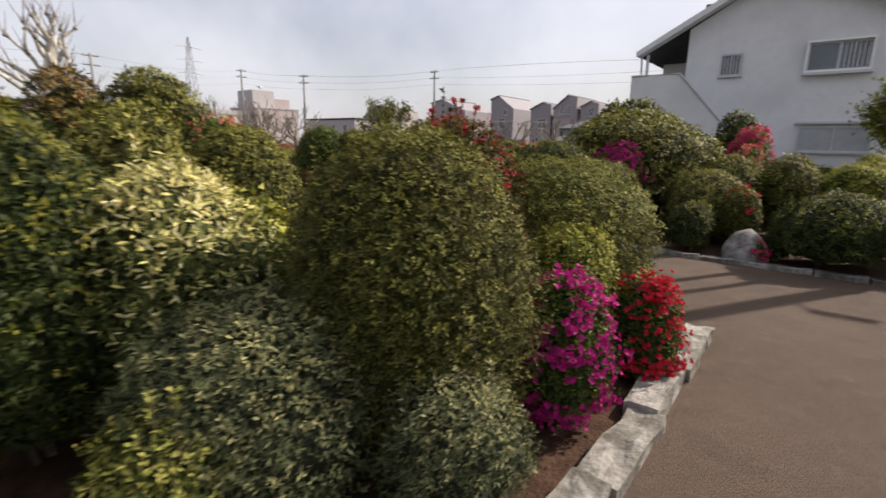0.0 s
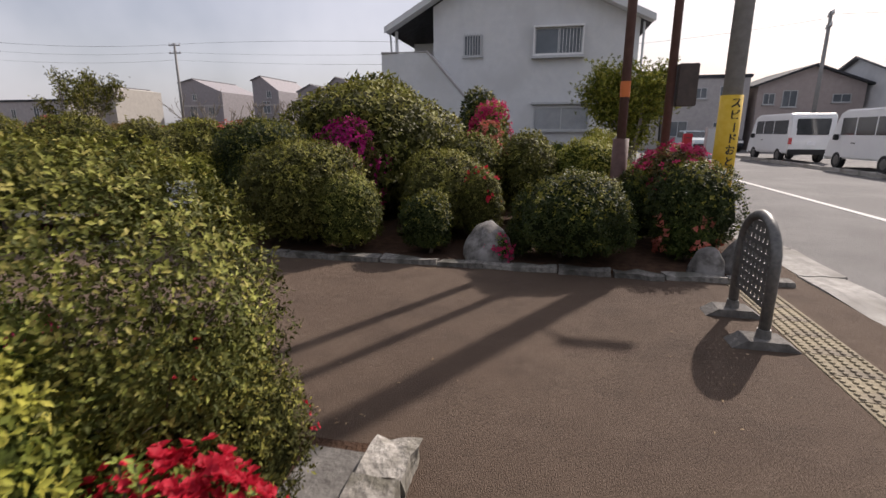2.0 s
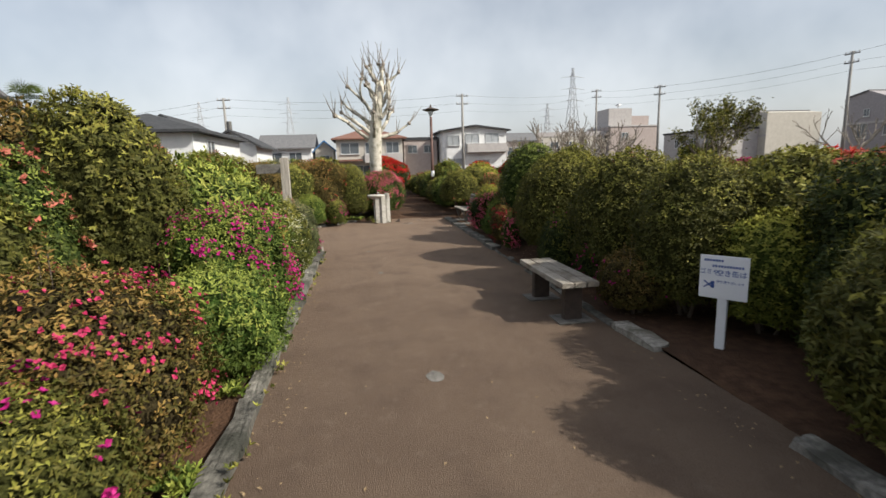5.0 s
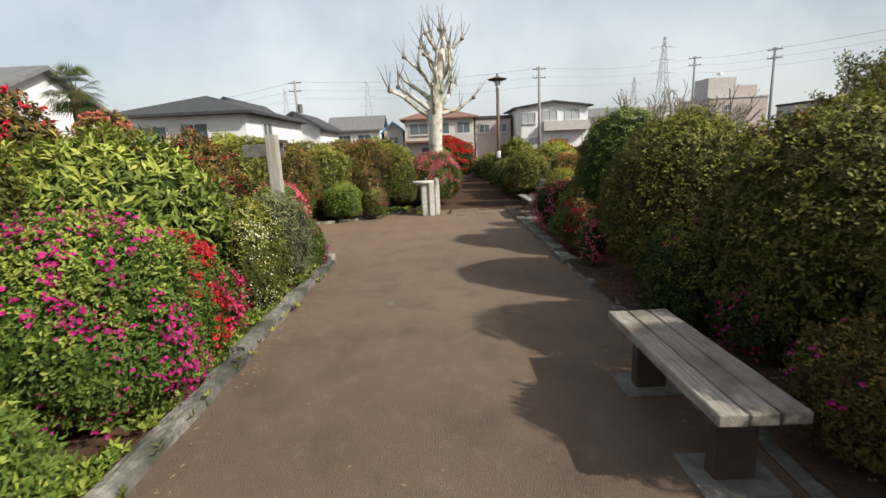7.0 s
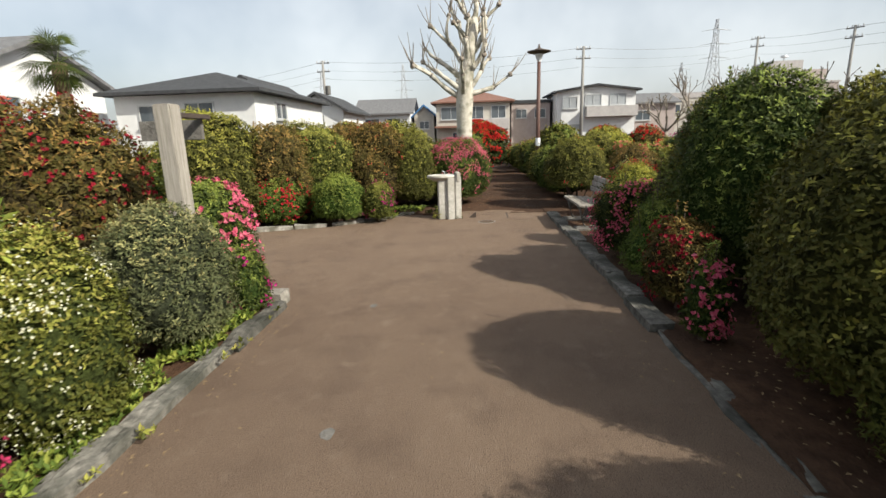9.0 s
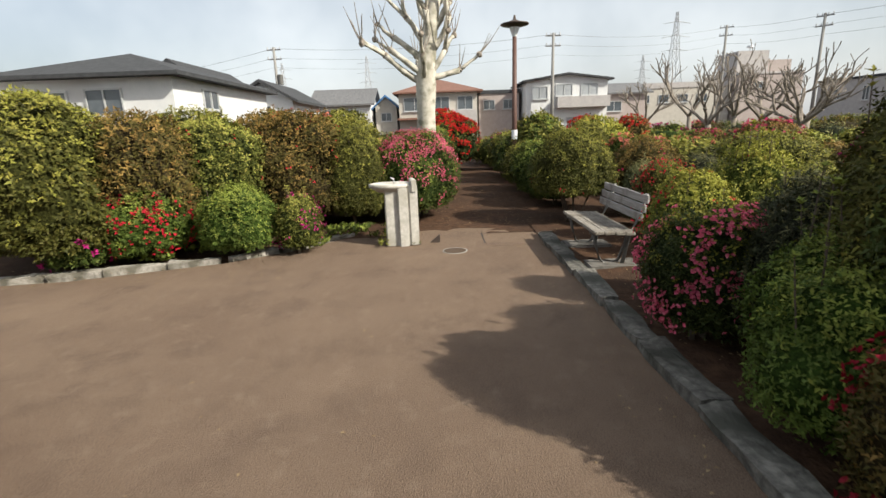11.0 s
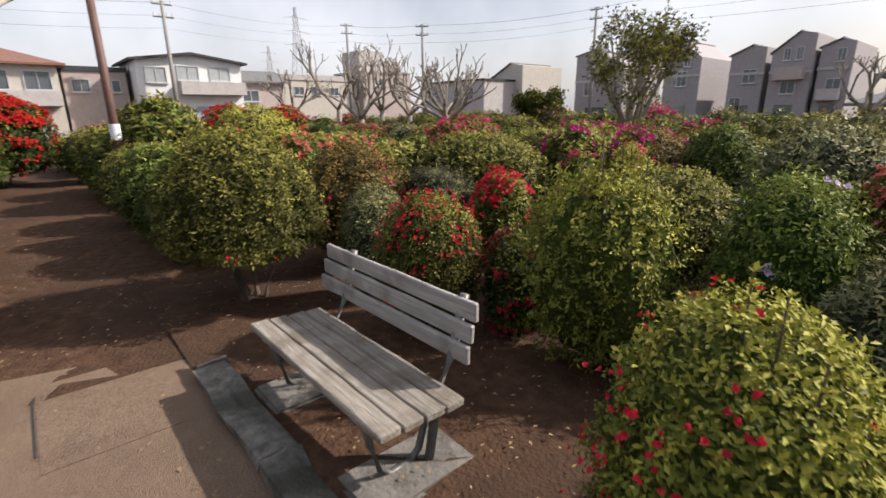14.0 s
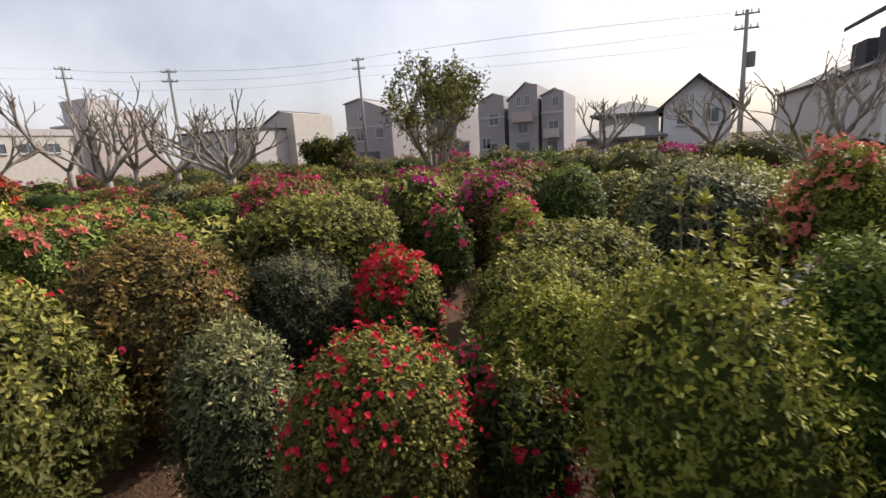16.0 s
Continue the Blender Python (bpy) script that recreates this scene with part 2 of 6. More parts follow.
FLOWER_WORD = {'red': "red", 'scarlet': "scarlet", 'crimson': "dark crimson", 'magenta': "magenta", 'rose': "rose-red", 'pink': "pink", 'coral': "coral", 'white': "small white", 'lilac': "pale lilac"}
LEAF_WORD = {'fresh': "bright green", 'olive': "olive-green", 'green': "mid-green", 'lime': "bright lime-green", 'spring': "fresh green", 'dark': "glossy dark-green", 'grey': "grey-green", 'greyd': "dark grey-green", 'bronze': "bronze-tinged", 'rhodo': "large-leaved green", 'pieris': "cream and lime-tipped"}
CORES = {}
# core colours are leaf tones darkened to paint the shade between leaves
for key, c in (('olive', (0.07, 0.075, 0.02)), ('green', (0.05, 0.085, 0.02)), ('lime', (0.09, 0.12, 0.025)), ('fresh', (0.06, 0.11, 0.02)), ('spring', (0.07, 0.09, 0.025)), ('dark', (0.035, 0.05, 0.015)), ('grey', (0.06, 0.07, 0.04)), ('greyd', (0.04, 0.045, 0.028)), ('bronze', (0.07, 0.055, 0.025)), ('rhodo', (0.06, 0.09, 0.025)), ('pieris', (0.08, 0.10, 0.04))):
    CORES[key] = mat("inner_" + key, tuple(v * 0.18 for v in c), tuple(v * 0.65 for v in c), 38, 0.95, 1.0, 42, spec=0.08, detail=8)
BARK = mat("shrub_bark", (0.06, 0.045, 0.035), (0.14, 0.11, 0.085), 25, 0.9, 0.5, 50, stretch=(1, 1, 0.3))
SOIL = mat("bed_soil", (0.044, 0.024, 0.015), (0.095, 0.053, 0.032), 9, 0.95, 0.8, 45, spec=0.15, third=(0.05, 0.03, 0.02), tscale=0.9, detail=10)
PATHM = path_mat()
ROADM = mat("grey_asphalt", (0.085, 0.082, 0.08), (0.16, 0.155, 0.15), 120, 0.85, 0.5, 160, spec=0.3, third=(0.16, 0.155, 0.15), tscale=0.4, detail=3)
STONE = mat("kerb_granite", (0.20, 0.185, 0.16), (0.40, 0.375, 0.335), 22, 0.85, 0.7, 35, spec=0.25, third=(0.13, 0.12, 0.095), tscale=5, rand=0.15)
CONC = mat("concrete", (0.27, 0.26, 0.24), (0.38, 0.365, 0.34), 12, 0.88, 0.3, 60, spec=0.25, third=(0.22, 0.21, 0.19), tscale=1.5)
ROCKM = mat("boulder", (0.08, 0.075, 0.068), (0.20, 0.19, 0.178), 9, 0.9, 1.0, 14, spec=0.2, third=(0.27, 0.26, 0.25), tscale=6)
WOOD = mat("weathered_plank", (0.19, 0.17, 0.145), (0.35, 0.32, 0.28), 9, 0.85, 0.7, 30, spec=0.2, third=(0.17, 0.145, 0.115), tscale=6, stretch=(0.35, 9, 9), rand=0.12)
WOODB = mat("weathered_back_plank", (0.27, 0.255, 0.245), (0.41, 0.39, 0.375), 9, 0.85, 0.5, 30, spec=0.2, third=(0.22, 0.20, 0.185), tscale=5, stretch=(0.35, 9, 9), rand=0.08)
POSTW = mat("weathered_post", (0.26, 0.235, 0.205), (0.43, 0.40, 0.355), 9, 0.88, 0.6, 30, spec=0.2, stretch=(8, 8, 0.4))
STEEL = mat("grey_steel", (0.10, 0.10, 0.097), (0.17, 0.165, 0.155), 30, 0.5, 0.1, 80, metal=0.4)
DARKM = mat("dark_brown_metal", (0.05, 0.038, 0.032), (0.075, 0.055, 0.045), 14, 0.55, 0.08, 60)
BROWNPOLE = mat("brown_painted_pole", (0.085, 0.042, 0.035), (0.12, 0.065, 0.052), 12, 0.6, 0.1, 60)
FOUNT = mat("white_terrazzo", (0.40, 0.385, 0.35), (0.55, 0.53, 0.49), 14, 0.75, 0.2, 90, spec=0.3, third=(0.36, 0.34, 0.29), tscale=4.0)
WHITEP = mat("white_paint", (0.74, 0.74, 0.74), (0.80, 0.80, 0.79), 5, 0.5)
SIGNW = mat("sign_white", (0.70, 0.72, 0.76), (0.78, 0.79, 0.82), 4, 0.5)
BLUEINK = mat("blue_ink", (0.05, 0.10, 0.32), None, rough=0.6)
YELLOW = mat("yellow_sleeve", (0.62, 0.40, 0.02), (0.68, 0.46, 0.05), 12, 0.6)
BLACK = mat("black_rubber", (0.018, 0.018, 0.02), (0.03, 0.03, 0.03), 20, 0.75)
TACT = mat("tactile_paver", (0.20, 0.165, 0.105), (0.29, 0.245, 0.16), 25, 0.85, 0.3, 90, third=(0.17, 0.14, 0.105), tscale=2.5, rand=0.1)
WALLW = mat("white_plaster_wall", (0.60, 0.61, 0.62), (0.66, 0.665, 0.67), 3, 0.85, 0.15, 60, third=(0.56, 0.565, 0.57), tscale=0.5)
WALLC = mat("cream_wall", (0.40, 0.375, 0.335), (0.46, 0.435, 0.39), 3, 0.85, 0.1, 40)
WALLG = mat("grey_wall", (0.36, 0.34, 0.34), (0.43, 0.41, 0.40), 3, 0.85, 0.1, 40)
FOOTC = mat("dirty_footing", (0.10, 0.093, 0.085), (0.19, 0.18, 0.165), 10, 0.9, 0.5, 40, spec=0.2)
WALLM = mat("mauve_grey_tile_wall", (0.25, 0.235, 0.245), (0.31, 0.29, 0.30), 4, 0.8, 0.1, 40)
WALLP = mat("pinkish_wall", (0.34, 0.29, 0.275), (0.39, 0.335, 0.315), 3, 0.85, 0.1, 40)
SIDING = mat("pale_siding", (0.40, 0.385, 0.37), (0.47, 0.455, 0.44), 3, 0.8, 0.2, 4, stretch=(1, 6, 0.2))
ROOFG = mat("grey_tile_roof", (0.10, 0.10, 0.105), (0.17, 0.17, 0.175), 6, 0.7, 0.4, 14)
ROOFD = mat("dark_slate_roof", (0.030, 0.032, 0.036), (0.055, 0.057, 0.062), 5, 0.9, 0.3, 20)
ROOFB = mat("brown_tile_roof", (0.15, 0.075, 0.055), (0.22, 0.115, 0.085), 6, 0.7, 0.4, 14)
ROOFBLUE = mat("blue_roof", (0.05, 0.14, 0.30), (0.07, 0.18, 0.36), 5, 0.6, 0.2, 14)
PANE = mat("window_pane", (0.06, 0.075, 0.09), (0.10, 0.115, 0.13), 1.2, 0.12, spec=0.8)
CURTAIN = mat("pane_with_curtain", (0.28, 0.30, 0.32), (0.36, 0.38, 0.40), 2, 0.2, spec=0.7)
ALU = mat("aluminium_frame", (0.45, 0.46, 0.47), (0.52, 0.53, 0.54), 8, 0.45, metal=0.3)
PLANEBARK = mat("mottled_plane_bark", (0.40, 0.37, 0.31), (0.54, 0.51, 0.45), 5, 0.85, 0.3, 22, third=(0.22, 0.21, 0.16), tscale=3.5)
GREYBARK = mat("grey_bark", (0.16, 0.135, 0.11), (0.30, 0.26, 0.22), 7, 0.9, 0.4, 22)
PALMFIB = mat("palm_fibre", (0.12, 0.085, 0.05), (0.22, 0.16, 0.10), 18, 0.95, 0.8, 30)
CONCPOLE = mat("pole_concrete", (0.20, 0.195, 0.185), (0.26, 0.255, 0.245), 10, 0.8, 0.15, 60)
WIREM = mat("cable", (0.16, 0.16, 0.165), None, rough=0.6)
PYLONM = mat("pylon_steel", (0.42, 0.44, 0.47), (0.47, 0.49, 0.52), 4, 0.6)
VANW = mat("white_van_paint", (0.70, 0.71, 0.73), (0.74, 0.75, 0.76), 3, 0.25, spec=0.6)
CARD = mat("dark_car_paint", (0.025, 0.03, 0.04), (0.035, 0.04, 0.05), 3, 0.2, spec=0.6)
CARB = mat("pale_car_paint", (0.45, 0.52, 0.55), (0.5, 0.56, 0.6), 3, 0.25, spec=0.6)
GLASSD = mat("car_glass", (0.02, 0.025, 0.03), (0.04, 0.045, 0.05), 2, 0.08, spec=0.8)
TAILRED = mat("tail_lamp_red", (0.40, 0.02, 0.03), None, rough=0.25)
ORANGE = mat("orange_tape", (0.60, 0.16, 0.04), None, rough=0.6)
LINEW = mat("road_line_paint", (0.45, 0.44, 0.42), (0.6, 0.59, 0.57), 20, 0.8)


# ---- mesh helpers ----
def finish(name, bm, material, parent=None, label="", smooth=False):
    me = bpy.data.meshes.new(name)
    bm.normal_update()
    bm.to_mesh(me)
    bm.free()
    if smooth:
        for p in me.polygons:
            p.use_smooth = True
    for m in (material if isinstance(material, (list, tuple)) else [material]):
        me.materials.append(m)
    ob = new(name, me)
    if parent:
        ob.parent = parent
    if label:
        ob["label"] = label
    return ob


def part(name, bm, material, parent, label="", smooth=False):
    return finish(name, bm, material, parent, label, smooth)


def thing(name, x, y, z, label, category, group="", kind="", rz=0):
    ob = new(name)
    ob.empty_display_size = 0.2
    ob.matrix_world = pose(x, y, z, 0, 0, rz)
    return tagged(ob, label, category, group, kind)


def box(x0, x1, y0, y1, z0, z1, bevel=0.0, bm=None):
    bm = bm or bmesh.new()
    r = bmesh.ops.create_cube(bm, size=1, matrix=Matrix.LocRotScale(((x0 + x1) / 2, (y0 + y1) / 2, (z0 + z1) / 2), None, (x1 - x0, y1 - y0, z1 - z0)))
    if bevel:
        es = list({e for v in r["verts"] for e in v.link_edges})
        bmesh.ops.bevel(bm, geom=es, offset=bevel, segments=2, affect='EDGES')
    return bm


def tube(points, radii, sides=8, bm=None, caps=True):
    """A tapered tube along points."""
    bm = bm or bmesh.new()
    pts = [Vector(p) for p in points]
    rings = []
    for i, p in enumerate(pts):
        d = (pts[min(i + 1, len(pts) - 1)] - pts[max(i - 1, 0)]).normalized()
        a = d.orthogonal().normalized() if abs(d.z) < 0.9 else d.cross(Vector((1, 0, 0))).normalized()
        b = d.cross(a)
        rings.append([bm.verts.new(p + (a * math.cos(k * math.tau / sides) + b * math.sin(k * math.tau / sides)) * radii[i]) for k in range(sides)])
    for r0, r1 in zip(rings, rings[1:]):
        off = min(range(sides), key=lambda o: (r1[o].co - r0[0].co).length)
        for k in range(sides):
            bm.faces.new((r0[k], r0[(k + 1) % sides], r1[(k + 1 + off) % sides], r1[(k + off) % sides]))
    if caps:
        bm.faces.new(rings[0][::-1])
        bm.faces.new(rings[-1])
    return bm


def cyl(x, y, z0, z1, r0, r1=None, sides=20, bm=None):
    return tube([(x, y, z0), (x, y, z1)], [r0, r0 if r1 is None else r1], sides, bm)


def lathe(profile, sides=24, bm=None):
    bm = bm or bmesh.new()
    rings = [[bm.verts.new((r * math.cos(k * math.tau / sides), r * math.sin(k * math.tau / sides), z)) for k in range(sides)] for r, z in profile]
    for a, b in zip(rings, rings[1:]):
        for k in range(sides):
            bm.faces.new((a[k], a[(k + 1) % sides], b[(k + 1) % sides], b[k]))
    bm.faces.new(rings[0][::-1])
    bm.faces.new(rings[-1])
    return bm


def prism(outline, axis, a, b, bm=None):
    """A polygon pushed along an axis: outline in the other two coordinates."""
    bm = bm or bmesh.new()
    put = {'x': lambda u, v, w: (w, u, v), 'y': lambda u, v, w: (u, w, v), 'z': lambda u, v, w: (u, v, w)}[axis]
    lo = [bm.verts.new(put(u, v, a)) for u, v in outline]
    hi = [bm.verts.new(put(u, v, b)) for u, v in outline]
    n = len(outline)
    bm.faces.new(lo[::-1])
    bm.faces.new(hi)
    for k in range(n):
        bm.faces.new((lo[k], lo[(k + 1) % n], hi[(k + 1) % n], hi[k]))
    bmesh.ops.recalc_face_normals(bm, faces=bm.faces[:])
    return bm


def rough(bm, amount, freq, seed=0.0):
    for v in bm.verts:
        v.co += noise.noise_vector(v.co * freq + Vector((seed, seed * 1.7, 0))) * amount
    return bm


def soup(name, verts, faces, material, parent=None, mats=None, index=None):
    """A mesh from numpy arrays of triangles or quads."""
    me = bpy.data.meshes.new(name)
    nv, nf, k = len(verts), len(faces), faces.shape[1]
    me.vertices.add(nv)
    me.vertices.foreach_set("co", verts.astype(np.float32).ravel())
    me.loops.add(nf * k)
    me.loops.foreach_set("vertex_index", faces.astype(np.int32).ravel())
    me.polygons.add(nf)
    me.polygons.foreach_set("loop_start", np.arange(0, nf * k, k, dtype=np.int32))
    for m in (mats or [material]):
        me.materials.append(m)
    if index is not None:
        me.polygons.foreach_set("material_index", index.astype(np.int32))
    me.update(calc_edges=True)
    ob = new(name, me)
    if parent:
        ob.parent = parent
    return ob


# ---- leaves ----
RNG = np.random.default_rng(7)


def unit(v):
    return v / np.maximum(np.linalg.norm(v, axis=-1, keepdims=True), 1e-9)


def blades(base, way, up, length, width, fold=0.25, simple=False):
    """Folded leaf blades: four corners and two triangles each."""
    side = unit(np.cross(way, up))
    nrm = unit(np.cross(side, way))
    L, W = length[:, None], width[:, None]
    mid = base + way * L * 0.55
    if simple:
        v = np.stack([base + side * W * 0.55 + way * L * 0.25, base + way * L * 1.1, base - side * W * 0.55 + way * L * 0.05], 1).reshape(-1, 3)
        return v, np.arange(len(v)).reshape(-1, 3)
    a = base
    b = mid + side * W * 0.5 + nrm * W * fold
    c = base + way * L
    d = mid - side * W * 0.5 + nrm * W * fold
    v = np.stack([a, b, c, d], 1).reshape(-1, 3)
    i = np.arange(len(base))[:, None] * 4
    f = np.stack([i + [0, 1, 2], i + [0, 2, 3]], 1).reshape(-1, 3)
    return v, f


def rosettes(p, axis, n, length, width, spread=0.8, rng=RNG, loose=0.0, simple=False):
    """n leaves set round each shoot tip p that points along axis."""
    k = len(p)
    ref = unit(np.cross(axis, unit(rng.normal(size=(k, 3)))))
    oth = np.cross(axis, ref)
    ang = (np.arange(n)[None, :] / n + rng.uniform(0, 0.15, (k, n))) * math.tau
    out = ref[:, None] * np.cos(ang)[..., None] + oth[:, None] * np.sin(ang)[..., None]
    s = rng.uniform(spread * 0.6, spread * 1.3, (k, n, 1))
    way = unit(axis[:, None] * (1 - s * 0.6) + out * s)
    ln = length * rng.uniform(0.65, 1.2, (k, n))
    base = np.repeat(p[:, None], n, 1) + rng.normal(size=(k, n, 3)) * length * loose
    up = np.repeat(axis[:, None], n, 1)
    return blades(base.reshape(-1, 3), way.reshape(-1, 3), up.reshape(-1, 3), ln.ravel(), (ln * width / length).ravel(), simple=simple)


def dome_points(n, rx, ry, h, rng, lump=0.10, foot=0.10, zc=0.42, e=0.93):
    """Points and outward directions on a clipped shrub's lumpy surface; the feet are drawn in."""
    waves = [(rng.normal(size=3) * f, rng.uniform(0, 6.28), a) for f, a in ((2.2, 1.0), (2.8, .9), (4.5, .6), (5.5, .5), (8, .35), (9, .35))]
    u = -0.62 + 1.62 * rng.random(n) ** 0.85
    th = rng.uniform(0, math.tau, n)
    cu = np.sqrt(1 - u * u)
    d = np.stack([cu * np.cos(th), cu * np.sin(th), u], 1)

    def shell(d):
        bulge = 1 + lump * sum(a * np.sin(d @ w + ph) for w, ph, a in waves) / 1.8
        su, c = d[:, 2], np.sqrt(np.maximum(1 - d[:, 2] ** 2, 0))
        hor = 0.95 * (np.maximum(c, 1e-4) ** (e - 1))[:, None] * d[:, :2] * bulge[:, None]
        hor = np.where((su < 0)[:, None], hor * (1 - 0.25 * np.abs(su))[:, None], hor)
        z = np.where(su > 0, zc * h + (h - zc * h) * np.abs(su) ** e * (0.5 + 0.5 * bulge), zc * h - (zc - foot) * h * np.abs(su) ** 0.6)
        return np.stack([hor[:, 0] * rx, hor[:, 1] * ry, z], 1)
    p = shell(d)
    nrm = unit(np.stack([d[:, 0] / rx, d[:, 1] / ry, d[:, 2] / (h * 0.6)], 1))
    return p, nrm, shell





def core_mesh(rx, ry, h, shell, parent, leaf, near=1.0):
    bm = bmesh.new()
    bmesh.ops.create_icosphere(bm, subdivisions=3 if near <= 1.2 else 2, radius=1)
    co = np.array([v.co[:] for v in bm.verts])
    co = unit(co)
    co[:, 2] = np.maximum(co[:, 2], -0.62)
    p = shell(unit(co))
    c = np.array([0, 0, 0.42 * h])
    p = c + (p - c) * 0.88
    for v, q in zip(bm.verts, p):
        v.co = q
    return part("inner_growth", bm, CORES[leaf], parent, "dark core painting the shade among inner twigs and leaves", True)


def stems(h, r, rng, parent, n=5):
    for _ in range(n):
        a = rng.uniform(0, math.tau)
        p0 = Vector((math.cos(a), math.sin(a), 0)) * r * 0.12
        p1 = Vector((math.cos(a + .4), math.sin(a + .4), 0)) * r * 0.3 + Vector((0, 0, h * 0.22))
        p2 = Vector((math.cos(a), math.sin(a), 0)) * r * 0.5 + Vector((0, 0, h * 0.5))
        p0.z = -0.02
        part("stem", tube([p0, p1, p2], [0.022, 0.016, 0.010], 6), BARK, parent)


def shrub(x, y, r, h, leaf='olive', bloom='', cover=0.0, patch='top', near=1.0, seed=None, ry=None, lump=0.13, group="clipped shrubs of the garden", loose=0.0, foot=0.05, nstem=3, zc=0.42, airy=False, bloom_size=1.0, sprigs=0):
    """A clipped azalea-like shrub: stems, core painted dark as shade, leaf shoots, blossoms. near: how large its leaves
    are drawn.
    """
    rng = np.random.default_rng(int(abs(x * 131 + y * 977) * 10) if seed is None else seed)
    ry = ry or r
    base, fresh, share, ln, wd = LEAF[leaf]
    words = f"{LEAF_WORD[leaf]} rounded clipped shrub" + (f" with {FLOWER_WORD[bloom]} blossoms" if bloom else " without blossoms") + " in the bed"
    ob = thing("flowering_shrub" if bloom else "shrub", x, y, 0, words, "shrub", group)
    ob.matrix_world = pose(x, y, 0, 0, 0, 0)
    area = 2 * math.pi * (r + ry) / 2 * h * 0.75 + math.pi * r * ry
    cap = 11000 if airy else 13000 if near <= 0.7 else 7000 if near <= 0.8 else 5000 if near <= 0.9 else 4600 if near <= 1.0 else 3400 if near <= 1.2 else 1900 if near <= 1.6 else 800
    size = 0.54 if airy else 0.56 if near <= 0.7 else 0.66 if near <= 0.8 else 0.74 if near <= 0.9 else 0.80 if near <= 1.2 else 0.9
    ln, wd = ln * size, wd * size * (1.0 if near <= 1.0 else 1.15)
    k, want = 5, 0.95 if airy else 1.2 if near <= 1.2 else 1.1
    n = max(60, min(int(area * want / (ln * wd * 0.5) / k), cap))
    grow = max(1.0, math.sqrt(area * want / (n * k * ln * wd * 0.5)))
    ln, wd = ln * grow, wd * grow
    simple = near > 0.9
    p, nrm, shell = dome_points(n, r, ry, h, rng, lump, foot, zc)
    depth = rng.uniform(0, 1, n) ** 1.6 * 0.12 * min(1.0, r * 1.5)
    p = p - nrm * depth[:, None]
    loose = max(loose, 0.012 if near <= 1.0 else 0.0)
    if loose:
        p = p + rng.normal(size=p.shape) * loose
    axis = unit(nrm + rng.normal(size=(n, 3)) * 0.26 + np.array([0, 0, 0.15]))
    v, f = rosettes(p, axis, k, ln, wd, 1.0, rng, 0.35, simple)
    lit_shoots = (rng.random(n) < share * (1.0 if near <= 1.0 else 1.4) * (0.05 + 2.3 * np.maximum(nrm[:, 2] + 0.25 * nrm[:, 0], 0) ** 1.5)) & (depth < 0.05)  # pale new-growth leaves on top and +x paint sunlight, dark base leaves shaded sides
    idx = np.repeat(lit_shoots.astype(int), k * (1 if simple else 2))
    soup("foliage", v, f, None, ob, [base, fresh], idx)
    if airy:
        rnd = random.Random(41)
        for i in range(6):
            a = i * math.tau / 6 + 0.3
            bm = bmesh.new()
            limb(bm, Vector((math.cos(a) * 0.05, math.sin(a) * 0.05, -0.02)), Vector((math.cos(a) * 0.75, math.sin(a) * 0.75, 0.8)).normalized(), h * 0.27, 0.020, 3, rnd, 0, 0, 4, 0.6, (2, 3), 0.66)
            part("branch", bm, BARK, ob)
    else:
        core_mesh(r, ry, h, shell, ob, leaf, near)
        stems(h, r, rng, ob, nstem)
    if near <= 1.0 and not airy:
        # a few long shoots stand out of the clipped surface
        for i in range(int(rng.integers(2, 6))):
            a, rr, hh = rng.uniform(0, math.tau), r * rng.uniform(0.1, 0.7), rng.uniform(0.06, 0.17)
            z = h * (0.98 - 0.32 * (rr / r) ** 2)
            tip = Vector((rr * math.cos(a) * 1.04, rr * math.sin(a) * 1.04, z + hh))
            part("long_shoot", tube([(rr * math.cos(a), rr * math.sin(a), z - 0.08), tuple(tip)], [0.004, 0.0025], 4), BARK, ob)
            pts = np.array([[tip.x, tip.y, tip.z - q * 0.03] for q in range(3)])
            v, f = rosettes(pts, unit(np.array([[0.1, 0.05, 1.0]] * 3)), 5, ln * 1.1, wd * 1.1, 0.8, rng)
            soup("shoot_leaves", v, f, fresh, ob)
    for i in range(sprigs):
        # uncut leafy sprigs that stand well clear of the surface, some ending in a flower
        a, rr, hh = rng.uniform(0, math.tau), r * rng.uniform(0.1, 0.75), rng.uniform(0.14, 0.36)
        z = h * (0.97 - 0.34 * (rr / r) ** 2)
        foot_p = Vector((rr * math.cos(a), rr * math.sin(a), z - 0.15))
        tip = foot_p + Vector((rng.uniform(-0.07, 0.07), rng.uniform(-0.07, 0.07), hh + 0.15))
        part("sprig", tube([foot_p, foot_p.lerp(tip, 0.5) + Vector((0.012, -0.01, 0)), tip], [0.005, 0.004, 0.0025], 5), BARK, ob)
        pts = np.array([foot_p.lerp(tip, q)[:] for q in (0.5, 0.62, 0.74, 0.86, 0.96, 1.0)])
        v, f = rosettes(pts, unit(np.tile([0.05, 0.03, 1.0], (6, 1)) + rng.normal(size=(6, 3)) * 0.2), 6, 0.034, 0.015, 0.8, rng)
        soup("sprig_leaves", v, f, base if bloom else fresh, ob)
        if bloom and i % 2 == 0:
            v, f = rosettes(np.array([tip[:]] * 3) + rng.normal(size=(3, 3)) * 0.012, unit(rng.normal(size=(3, 3)) * 0.5 + np.array([0, 0, 1.0])), 5, 0.028, 0.02, 0.8, rng)
            soup("sprig_flower", v, f, PETAL[bloom], ob)
